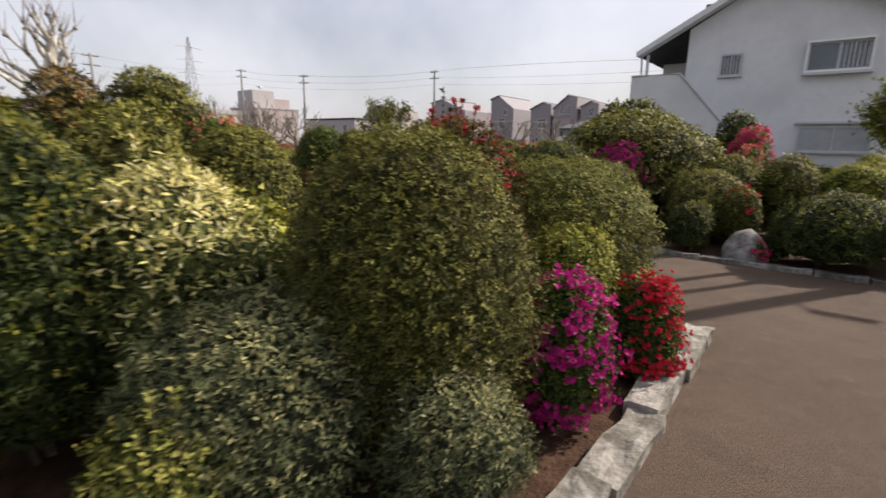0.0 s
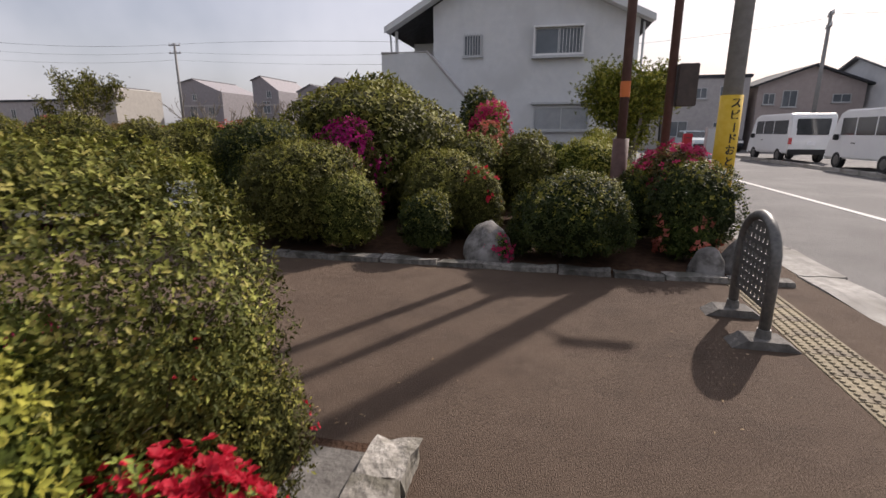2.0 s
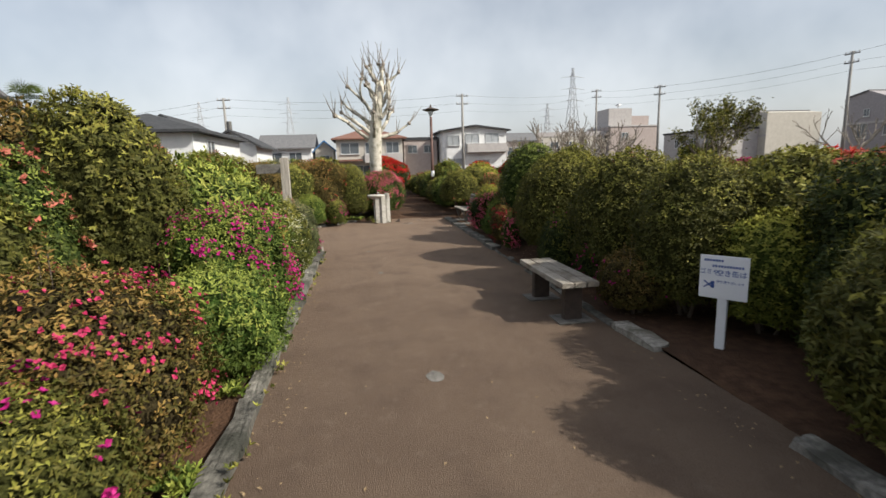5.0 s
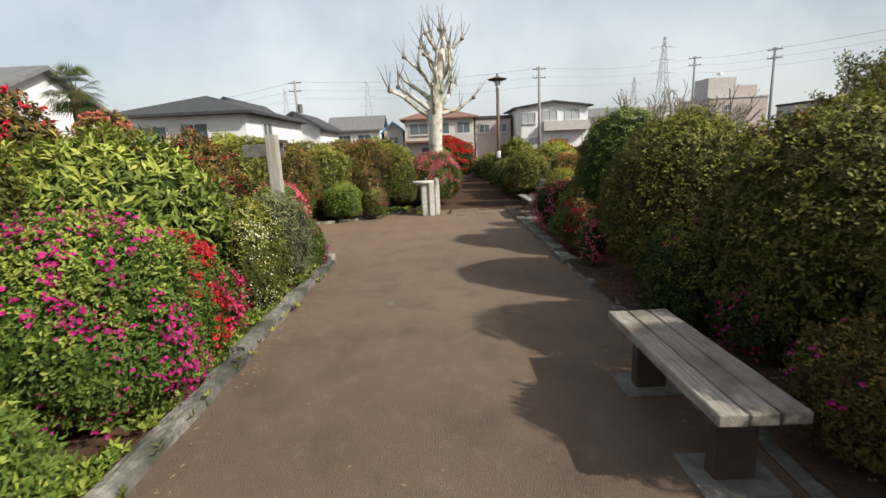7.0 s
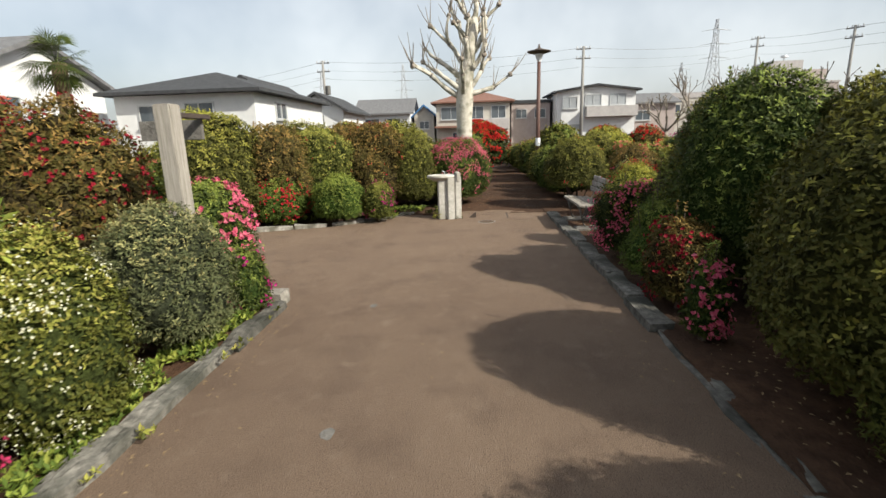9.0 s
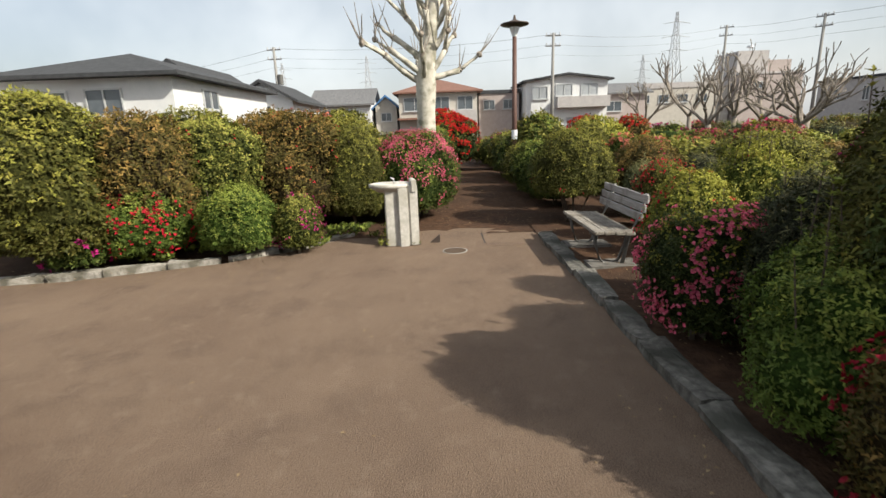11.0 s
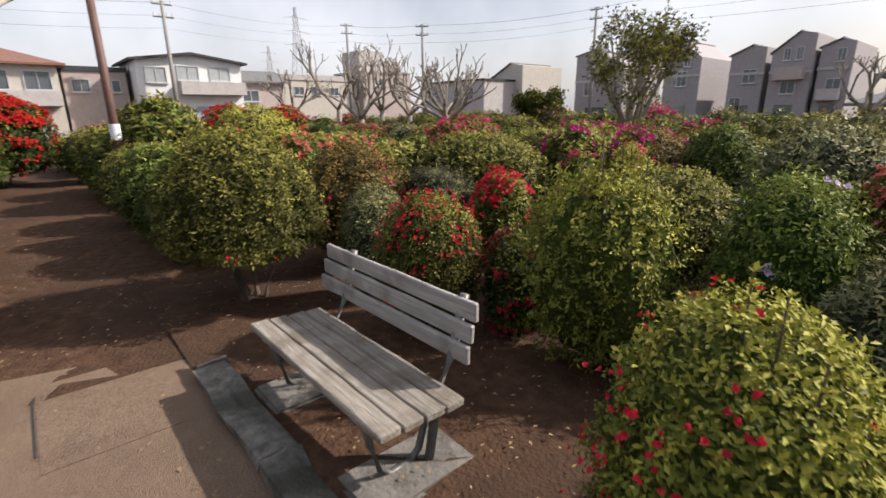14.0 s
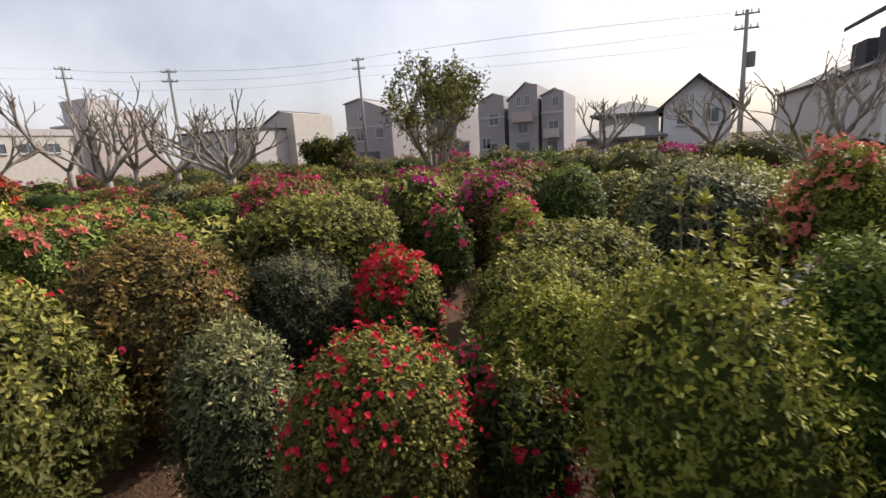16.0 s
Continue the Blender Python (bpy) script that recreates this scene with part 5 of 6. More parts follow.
def wedge_house(x0, x1, y0, y1, low, high, up_left, wallm, label, wins):
    """A narrow town house whose roof is one steep plane."""
    t = thing("town_house", 0, 0, 0, label, "house", "narrow town houses in a row")
    xm = x0 + (x1 - x0) * (0.35 if up_left else 0.62)
    out = [(x0, -0.5), (x1, -0.5), (x1, high - 0.25 if not up_left else low), (xm, high), (x0, low if not up_left else high - 0.45)]
    part("wall", prism(out, 'y', y0, y1), wallm, t)
    a, b = (x0, low), (xm, high)
    part("roof", prism([(x0 - 0.15, (low if not up_left else high - 0.45) - 0.05), (xm, high + 0.004), (xm, high + 0.12), (x0 - 0.15, (low if not up_left else high - 0.45) + 0.08)], 'y', y0 - 0.15, y1 + 0.15), ROOFG, t)
    for u, z, w, h in wins:
        window(t, 's', u, z, w, h, y0)
    part("string_course", box(x0 - 0.06, x1 + 0.06, y0 - 0.08, y0 - 0.003, low * 0.72, low * 0.72 + 0.22), WALLG, t)
    # flat dark panel on the wall paints the shade of an entrance recess
    part("entrance_recess", box(x0 + (x1 - x0) * .25, x0 + (x1 - x0) * .7, y0 - 0.02, y0 - 0.002, -0.4, 1.7), PANE, t)
    return t


wedge_house(-49.6, -45.5, 46.5, 53, 4.8, 6.1, False, WALLC, "pale house with a dark sloping roof", ((-47.1, 2.9, .9, .9),))
wedge_house(-46.7, -40.6, 57.5, 66, 6.2, 7.8, True, WALLM, "mauve-grey town house with a steep single roof", ((-44.9, 3.0, 1.1, 1.5), (-42.2, 3.2, 1.1, 1.2), (-44.6, 5.2, .6, .8)))
wedge_house(-36.2, -32.7, 57.5, 66, 6.2, 7.9, True, WALLM, "mauve-grey town house with a steep single roof", ((-34.4, 3.6, 1.0, 1.4), (-34.0, 5.4, .6, .8)))
wedge_house(-30.1, -27.3, 57.5, 66, 6.0, 6.8, False, WALLM, "grey town house with a steep slate roof", ((-28.4, 3.6, 1.1, 1.2), (-29.3, 1.2, 1.0, 1.2)))
th = wedge_house(-26.7, -23.7, 57.0, 66, 5.9, 7.5, False, WALLM, "mauve-grey town house with tall gable and balcony", ((-24.7, 5.3, .5, 1.0), (-25.6, 5.3, .5, 1.0), (-25.2, 2.6, 1.1, 1.1)))
part("balcony", box(-26.2, -24.1, 56.1, 56.99, 3.7, 4.7, 0.02), WALLP, th, "pale projecting balcony front")
th = wedge_house(-23.4, -21.2, 57.5, 66, 6.1, 6.7, False, WALLM, "grey town house with a steep slate roof", ((-22.0, 5.0, .6, 1.0), (-22.2, 2.6, 1.0, 1.1)))
part("balcony", box(-23.1, -21.6, 56.7, 57.49, 2.0, 2.9, 0.02), WALLG, th, "grey balcony front")
house(-16.0, -12.9, 36.5, 42, 2.75, 3.6, 'x', WALLC, ROOFG, "cream house with a grey tiled hipped roof", (), 'hip')
house(-16.4, -13.0, 34.0, 36.2, 1.5, 2.25, 'x', WALLP, ROOFG, "single-storey annex with a grey tiled roof", (), 'hip')
house(-12.7, -9.6, 36, 42, 3.05, 4.35, 'y', WALLW, ROOFD, "white house with a dark gable roof", (('s', -11.7, 2.05, .8, .75), ('s', -10.5, 2.05, .8, .75)))
long_h = house(0.3, 9, 47, 76, 5.3, 7.2, 'y', SIDING, ROOFD, "long pale-sided house with dark dormers", ())
part("dormer", box(1.2, 4.0, 49, 52, 5.7, 7.9), ROOFD, long_h)
part("dormer", box(1.2, 4.0, 54, 57, 5.6, 7.6), ROOFD, long_h)
# across the street, to the north-east
house(9.2, 14.8, 45, 54, 5.4, 5.65, 'x', WALLG, ROOFD, "grey two-storey flat-roofed building", (('s', 9.9, 3.7, .7, 1.0), ('s', 11.4, 3.9, .9, .8), ('s', 13.3, 3.7, 1.1, 1.1), ('s', 10.0, 1.0, 1.4, 1.2), ('s', 13.3, 1.0, 1.5, 1.1)), 'flat', "flat_roofed_building", "building")
house(15.4, 22.5, 45, 53, 4.8, 6.1, 'y', WALLP, ROOFD, "pinkish house with a low gable roof", (('s', 16.2, 3.4, .8, .8), ('s', 17.6, 3.2, 1.0, 1.2), ('s', 21.0, 3.5, 1.2, .6)))
house(22.8, 32, 42, 52, 5.2, 6.8, 'x', WALLW, ROOFG, "white house with a grey roof", (('s', 24, 3.6, 1.2, 1.0), ('s', 27, 3.6, 1.2, 1.0), ('s', 30, 3.4, 1.2, 1.2)))
house(26, 36, 24, 36, 5.2, 6.8, 'y', WALLW, ROOFG, "white house beside the car park", (('w', 27, 3.6, 1.4, 1.0), ('w', 32, 3.6, 1.4, 1.0)))


# ---- poles, wires, pylons ----
def utility_pole(x, y, h, label, arms=2, rz=0, xfmr=False):
    t = thing("utility_pole", x, y, 0, label, "utility pole", "distant utility poles", rz=rz)
    part("shaft", cyl(0, 0, -0.3, h, 0.16, 0.10, 12), CONCPOLE, t, smooth=True)
    for i in range(arms):
        z = h - 0.25 - i * 0.75
        part("crossarm", box(-0.6, 0.6, -0.04, 0.04, z, z + 0.08), STEEL, t)
        for s in (-0.52, -0.2, 0.2, 0.52):
            part("insulator", cyl(s, 0, z + 0.09, z + 0.28, 0.05, 0.035, 8), ALU, t)
    if xfmr:
        part("transformer", cyl(0.32, 0, h - 3.0, h - 2.2, 0.22, 0.22, 14), STEEL, t)
        part("bracket", box(0.0, 0.3, -0.04, 0.04, h - 2.7, h - 2.6), STEEL, t)
    return t


POLES = [(-52, -7.8, 8.6, 90), (-49.0, 15.2, 8.4, 90), (-60, 35, 10.4, 60), (-50, 37.2, 9.3, 40), (-38.2, 47.6, 10.2, 10), (-8.6, 40, 8.0, 0), (17.6, 41, 9.0, 80)]
for x, y, h, rz in POLES:
    utility_pole(x, y, h, "grey utility pole with crossarms and insulators", 2, rz, xfmr=(x in (-52, -8.6)))


def wire(p, q, sag, r=0.018):
    p, q = Vector(p), Vector(q)
    pts = [p.lerp(q, i / 14) - Vector((0, 0, sag * 4 * (i / 14) * (1 - i / 14))) for i in range(15)]
    ob = finish("overhead_cable", tube(pts, [r * 0.6] * 15, 4), WIREM)
    return tagged(ob, "thin dark overhead cable between the poles", "cable", "overhead cables")


for dz, r in ((0.0, 0.022), (-0.75, 0.016), (-1.5, 0.016)):
    wire((-52, -7.8, 8.5 + dz), (-49, 15.2, 8.3 + dz), 0.5, r)
    wire((-49, 15.2, 8.3 + dz), (-60, 35, 10.2 + dz), 0.5, r)
    wire((-60, 35, 10.2 + dz), (-50, 37.2, 9.2 + dz), 0.2, r)
    wire((-52, -7.8, 8.5 + dz), (-75, -40, 9 + dz), 0.6, r)
    wire((-50, 37.2, 9.2 + dz), (-38.2, 47.6, 10.1 + dz), 0.35, r)
    wire((-38.2, 47.6, 10.1 + dz), (-8.6, 40, 7.9 + dz), -0.2 + 0.4 * (dz < 0), r)
wire((-8.6, 40, 7.0), (17.6, 41, 8.6), 0.5)
wire((17.6, 41, 8.8), (60, 30, 9.0), 0.6)


def pylon(x, y, h):
    t = thing("pylon", x, y, 0, "pale steel lattice transmission tower, hazy with distance", "pylon", "transmission towers")
    w = h * 0.10
    for sx, sy in ((1, 1), (1, -1), (-1, 1), (-1, -1)):
        part("leg", tube([(sx * w, sy * w, 0), (sx * w * 0.35, sy * w * 0.35, h * 0.6), (sx * 0.3, sy * 0.3, h)], [0.18, 0.14, 0.10], 5), PYLONM, t)
    for i in range(9):
        z0, z1 = h * i / 9, h * (i + 1) / 9
        f = lambda z: w * (1 - 0.65 * min(z / (h * .6), 1)) * (1 if z < h * .6 else 1 - 0.85 * (z - h * .6) / (h * .4)) + 0.2
        bm = bmesh.new()
        for sy in (1, -1):
            tube([(sy * f(z0), -f(z0), z0), (sy * f(z1), f(z1), z1)], [0.09, 0.09], 4, bm)
            tube([(sy * f(z0), f(z0), z0), (sy * f(z1), -f(z1), z1)], [0.09, 0.09], 4, bm)
            tube([(-f(z0), sy * f(z0), z0), (f(z1), sy * f(z1), z1)], [0.09, 0.09], 4, bm)
        part("lattice", bm, PYLONM, t)
    for z in (0.66, 0.78, 0.9):
        part("crossarm", tube([(0, -h * 0.13, h * z), (0, 0, h * z + 0.8), (0, h * 0.13, h * z)], [0.1, 0.2, 0.1], 5), PYLONM, t)
    return t


pylon(-220, 104.5, 44)
pylon(-300, 124, 38)
pylon(-320, -37, 46)
pylon(-330, -92, 45)
pylon(-260, 150, 24)


# ---- vehicles ----
def wheel(parent, x, y, r=0.32):
    w = new("wheel")
    w.parent = parent
    w.location = (x, y, r)
    bm = lathe([(r * 0.6, -0.1), (r * 0.95, -0.11), (r, -0.08), (r, 0.08), (r * 0.95, 0.11), (r * 0.6, 0.1)], 24)
    bmesh.ops.rotate(bm, verts=bm.verts, cent=(0, 0, 0), matrix=Matrix.Rotation(radians(90), 3, 'Y'))
    part("tyre", bm, BLACK, w)
    bm = lathe([(0.04, -0.115), (r * 0.58, -0.10), (r * 0.58, 0.10), (0.04, 0.115)], 16)
    bmesh.ops.rotate(bm, verts=bm.verts, cent=(0, 0, 0), matrix=Matrix.Rotation(radians(90), 3, 'Y'))
    part("rim", bm, STEEL, w)


def van(x, y, rz, label, paint=VANW, L=4.9, W=1.86, H=2.26):
    t = thing("van", x, y, -0.02, label, "van", "parked white vans", rz=rz)
    # y forwards
    out = [(-L / 2, 0.42), (L / 2 - 0.1, 0.38), (L / 2, 0.62), (L / 2 - 0.12, 0.98), (L / 2 - 0.75, H - 0.12), (L / 2 - 1.1, H), (-L / 2 + 0.2, H), (-L / 2 + 0.02, H - 0.12), (-L / 2 - 0.02, 1.0)]
    bm = prism(out, 'x', -W / 2, W / 2)
    bmesh.ops.bevel(bm, geom=bm.edges[:], offset=0.06, segments=3, affect='EDGES')
    part("body", bm, paint, t, smooth=False)
    part("rear_window", box(-0.68, 0.68, -L / 2 - 0.03, -L / 2 + 0.05, 1.24, 2.0, 0.03), GLASSD, t)
    part("windscreen", prism([(L / 2 - 0.15, 1.03), (L / 2 - 0.70, H - 0.18), (L / 2 - 0.78, H - 0.2), (L / 2 - 0.25, 1.03)], 'x', -0.72, 0.72), GLASSD, t)
    for s in (-1, 1):
        for a, b in ((-L / 2 + 0.25, -0.75), (-0.65, 0.45), (0.55, 1.45)):
            part("side_window", box(*sorted((s * (W / 2 - 0.02), s * (W / 2 + 0.012))), a, b, 1.30, 1.94, 0.0), GLASSD, t)
        part("tail_lamp", box(*sorted((s * 0.80, s * (W / 2 - 0.004))), -L / 2 - 0.035, -L / 2 + 0.03, 0.85, 1.14, 0.0), TAILRED, t)
        part("mirror", box(*sorted((s * (W / 2), s * (W / 2 + 0.18))), 1.55, 1.65, 1.1, 1.32, 0.02), BLACK, t)
        part("door_handle", box(*sorted((s * (W / 2 - 0.01), s * (W / 2 + 0.03))), 0.42, 0.62, 0.98, 1.02), BLACK, t)
        for yy in (-1.45, 1.5):
            wheel(t, s * (W / 2 - 0.10), yy)
    part("bumper", box(-W / 2 + 0.02, W / 2 - 0.02, -L / 2 - 0.09, -L / 2 + 0.03, 0.38, 0.62, 0.03), BLACK, t)
    part("bumper", box(-W / 2 + 0.02, W / 2 - 0.02, L / 2 - 0.06, L / 2 + 0.06, 0.32, 0.56, 0.03), paint, t)
    part("number_plate", box(-0.17, 0.17, -L / 2 - 0.045, -L / 2 - 0.02, 0.80, 0.97), SIGNW, t)
    return t


def car(x, y, rz, paint, label):
    t = thing("car", x, y, -0.02, label, "car", rz=rz)
    out = [(-1.9, 0.35), (1.95, 0.32), (2.0, 0.62), (1.85, 0.85), (0.95, 0.98), (0.35, 1.46), (-1.2, 1.5), (-1.85, 1.05), (-1.95, 0.8)]
    bm = prism(out, 'x', -0.82, 0.82)
    bmesh.ops.bevel(bm, geom=bm.edges[:], offset=0.07, segments=3, affect='EDGES')
    part("body", bm, paint, t)
    part("windscreen", prism([(0.98, 0.99), (0.40, 1.42), (0.30, 1.42), (0.85, 0.99)], 'x', -0.7, 0.7), GLASSD, t)
    for s in (-1, 1):
        part("side_window", box(*sorted((s * 0.80, s * 0.83)), -1.4, 0.3, 1.0, 1.38), GLASSD, t)
        part("headlight", box(*sorted((s * 0.45, s * 0.78)), 1.9, 2.02, 0.62, 0.78, 0.02), WHITEP, t)
        for yy in (-1.2, 1.25):
            wheel(t, s * 0.74, yy, 0.30)
    part("grille", box(-0.5, 0.5, 1.95, 2.02, 0.42, 0.6, 0.01), BLACK, t)
    return t


van(12.0, 30.5, 0, "white one-box van parked nose away from the camera side")
van(12.45, 23.3, 0, "white one-box van parked beside another van")
car(12.8, 43.0, 180, CARD, "dark car facing the street")
car(10.2, 40.5, 180, CARB, "pale car in front of the grey building")


# ---- shrubs, bed by bed ----
shrub(-0.23, 3.01, 0.24, 0.65, 'green', 'red', 1.5, 'all', near=0.8, bloom_size=1.5)
shrub(-0.44, 2.18, 0.26, 0.84, 'green', 'magenta', 1.1, 'all', near=0.8, bloom_size=1.5)
shrub(-0.55, 1.32, 0.35, 0.62, 'grey', near=0.8, sprigs=7)
shrub(-1.25, 0.9, 0.57, 0.89, 'grey', near=0.9, lump=0.1)
shrub(-1.08, 0.44, 0.28, 0.57, 'spring', near=0.9)
shrub(-1.04, 1.62, 0.68, 1.57, 'olive', near=0.7, lump=0.07, zc=0.36)
shrub(-1.97, 0.9, 0.53, 1.4, 'pieris', near=0.9)
shrub(-2.13, 0.33, 0.42, 1.64, 'dark', near=1.0)
shrub(-4.01, 2.43, 0.64, 1.69, 'olive', near=1.15)
shrub(-1.68, 2.68, 0.63, 1.66, 'bronze', 'red', 0.10, 'all', near=0.9, sprigs=12)
shrub(-3.91, 1.44, 0.6, 1.76, 'olive', near=1.5)
shrub(-0.73, 2.88, 0.37, 1.0, 'lime', near=0.9)
shrub(-0.66, 3.52, 0.45, 0.72, 'olive', 'red', 0.02, 'all', near=0.8)
shrub(-1.15, 3.47, 0.88, 1.4, 'spring', near=0.8, ry=0.86, foot=0.26, zc=0.40, nstem=0, loose=0.035, airy=True)
shrub(-3.35, 3.5, 0.64, 1.09, 'bronze', 'rose', 0.2, 'all', near=0.9, bloom_size=1.0)
shrub(-4.72, 3.75, 0.58, 0.84, 'fresh', near=1.0)
shrub(-6.11, 3.56, 0.68, 1.18, 'fresh', 'magenta', 0.28, 'all', near=0.9, bloom_size=1.15)
shrub(-4.69, 2.58, 0.39, 1.71, 'green', 'coral', 0.1, 'top', near=1.15)
shrub(-6.05, 2.57, 0.69, 2.34, 'olive', near=1.15)
shrub(-6.26, 1.69, 0.56, 2.17, 'bronze', near=1.5)
shrub(-6.05, 3.72, 0.42, 1.0, 'fresh', 'magenta', 0.22, 'all', near=0.9)
shrub(-6.75, 3.72, 0.36, 0.95, 'fresh', 'red', 0.5, 'all', near=0.9, bloom_size=1.35)
shrub(-7.26, 3.72, 0.28, 0.66, 'green', 'rose', 0.5, 'all', near=1.0)
shrub(-7.54, 2.9, 1.0, 1.72, 'rhodo', near=0.9)
shrub(-7.93, 3.87, 0.34, 1.06, 'spring', 'white', 0.38, 'all', near=0.9)
shrub(-9.0, 3.74, 0.46, 1.06, 'grey', near=0.9)
shrub(-9.71, 3.97, 0.19, 0.59, 'green', 'magenta', 0.2, 'all', near=1.0)
shrub(-10.3, 3.37, 0.41, 1.13, 'green', 'pink', 0.5, 'all', near=1.15)
shrub(-9.77, 2.47, 0.76, 1.82, 'bronze', 'crimson', 0.16, 'all', near=1.0)
shrub(-9.37, 1.8, 0.62, 1.76, 'bronze', 'red', 0.08, 'all', near=1.5)
shrub(-9.18, 0.58, 0.81, 2.38, 'bronze', 'red', 0.08, 'top', near=1.5)
shrub(-10.09, 1.21, 0.61, 2.19, 'bronze', 'coral', 0.12, 'top', near=1.5)
shrub(-14.3, 2.36, 0.62, 0.99, 'fresh', 'red', 0.3, 'all', near=1.0)
shrub(-14.3, 3.49, 0.5, 0.88, 'fresh', near=0.9)
shrub(-14.31, 4.23, 0.28, 0.72, 'spring', 'magenta', 0.2, 'all', near=0.9)
shrub(-13.77, 1.85, 0.35, 0.65, 'green', 'magenta', 0.25, 'all', near=1.5)
shrub(-13.82, 1.62, 0.77, 1.95, 'olive', near=1.15)
shrub(-14.63, 2.19, 0.9, 1.75, 'bronze', near=1.0)
shrub(-15.26, 2.88, 0.82, 1.78, 'spring', 'red', 0.01, 'all', near=0.9)
shrub(-15.94, 3.76, 0.88, 1.74, 'bronze', 'red', 0.015, 'top', near=0.9)
shrub(-15.75, 2.1, 0.9, 1.82, 'olive', near=1.0)
shrub(-16.9, 3.1, 0.9, 1.8, 'bronze', near=1.15)
shrub(-16.7, 4.55, 0.7, 1.6, 'olive', near=1.15)
shrub(-15.96, 4.68, 0.5, 1.5, 'olive', near=1.0)
shrub(-16.47, 5.55, 0.78, 1.39, 'green', 'pink', 0.62, 'top', near=0.9)
shrub(-18.14, 3.88, 0.82, 1.72, 'olive', near=1.5)
shrub(-15.03, 0.77, 0.84, 2.09, 'lime', near=1.5)
shrub(-26.0, 6.25, 1.05, 2.0, 'dark', 'scarlet', 0.95, 'top', near=1.6)
shrub(-24.6, 5.7, 0.8, 1.55, 'green', near=1.5)
shrub(-19.34, 3.29, 0.68, 1.9, 'bronze', 'coral', 0.1, 'top', near=2.0)
shrub(-18.59, 2.71, 0.6, 1.91, 'green', near=2.0)
shrub(-21.98, 3.41, 0.85, 2.03, 'olive', near=2.0)
shrub(-15.75, 7.98, 0.69, 1.36, 'olive', 'red', 0.008, 'all', near=0.9, foot=0.3, nstem=6, lump=0.1)
shrub(-21.07, 8.58, 0.64, 1.69, 'green', near=2.0)
shrub(-18.86, 9.09, 0.61, 1.48, 'olive', near=1.5)
shrub(-26.55, 11.31, 0.83, 1.7, 'bronze', 'scarlet', 0.35, 'top', near=2.0)
shrub(-26.96, 13.12, 0.82, 1.65, 'bronze', 'scarlet', 0.3, 'top', near=2.0)
shrub(-14.31, 8.7, 0.385, 0.97, 'olive', 'red', 0.17, 'top', near=0.8, bloom_size=1.0, lump=0.07)
shrub(-15.05, 8.73, 0.28, 0.9, 'grey', near=0.9, lump=0.07)
shrub(-12.55, 9.73, 0.38, 1.1, 'fresh', 'lilac', 0.025, 'all', near=0.9, bloom_size=1.7, loose=0.04)
shrub(-14.19, 9.49, 0.25, 0.63, 'green', 'rose', 0.5, 'all', near=1.0)
shrub(-16.11, 9.2, 0.6, 1.2, 'bronze', 'rose', 0.01, 'all', near=1.0)
shrub(-15.69, 9.94, 0.47, 0.93, 'greyd', near=1.0)
shrub(-14.99, 10.2, 0.32, 0.9, 'spring', 'red', 0.5, 'top', near=1.15)
shrub(-16.59, 11.45, 0.93, 1.22, 'olive', near=1.15)
shrub(-17.47, 11.99, 0.71, 1.4, 'bronze', 'rose', 0.15, 'top', near=1.5)
shrub(-16.35, 13.39, 0.61, 1.29, 'spring', 'magenta', 0.12, 'top', near=2.0)
shrub(-15.27, 13.52, 0.58, 1.21, 'bronze', 'magenta', 0.14, 'top', near=1.5)
shrub(-14.49, 11.67, 0.3, 1.09, 'lime', 'rose', 0.1, 'top', near=1.5)
shrub(-15.4, 12.1, 0.26, 0.93, 'green', 'rose', 0.15, 'top', near=1.5)
shrub(-14.29, 13.66, 0.49, 1.29, 'green', near=1.5)
shrub(-12.97, 12.4, 0.72, 1.35, 'grey', near=1.5)
shrub(-12.09, 11.64, 0.42, 1.42, 'lime', 'coral', 0.32, 'top', near=1.15)
shrub(-14.05, 10.2, 0.5, 0.92, 'spring', near=0.9)
shrub(-13.9, 11.3, 0.75, 0.92, 'olive', near=1.15)
shrub(-12.57, 11.88, 0.39, 0.87, 'olive', near=1.5)
shrub(-18.26, 9.61, 0.34, 1.22, 'green', 'coral', 0.2, 'top', near=1.5)
shrub(-19.87, 9.63, 0.88, 1.56, 'lime', near=1.5)
shrub(-21.19, 8.53, 0.84, 1.7, 'olive', near=2.0)
shrub(-9.83, 7.61, 0.27, 0.76, 'bronze', 'crimson', 0.35, 'all', near=1.0)
shrub(-10.6, 7.92, 0.44, 0.98, 'fresh', near=0.8, sprigs=6)
shrub(-9.11, 7.51, 0.15, 0.62, 'green', 'pink', 0.5, 'left', near=1.0)
shrub(-10.48, 8.07, 0.42, 1.75, 'olive', near=1.0)
shrub(-8.18, 8.1, 0.86, 1.67, 'olive', near=0.8, lump=0.07, zc=0.46)
shrub(-7.67, 7.79, 0.29, 0.78, 'spring', near=1.0)
shrub(-7.05, 7.62, 0.38, 0.9, 'dark', 'magenta', 0.02, 'top', near=0.9)
shrub(-7.18, 8.53, 0.42, 1.21, 'green', near=1.0)
shrub(-6.42, 8.15, 0.72, 1.62, 'olive', near=0.9)
shrub(-4.48, 8.38, 0.5, 1.1, 'lime', near=1.0)
shrub(-6.46, 7.9, 0.41, 0.84, 'dark', 'magenta', 0.12, 'all', near=0.9)
shrub(-5.3, 7.62, 0.36, 0.68, 'bronze', 'magenta', 0.05, 'top', near=0.9)
shrub(-5.6, 9.66, 0.7, 1.6, 'olive', near=1.15)
shrub(-4.31, 9.07, 0.63, 1.55, 'green', 'coral', 0.08, 'top', near=1.15)
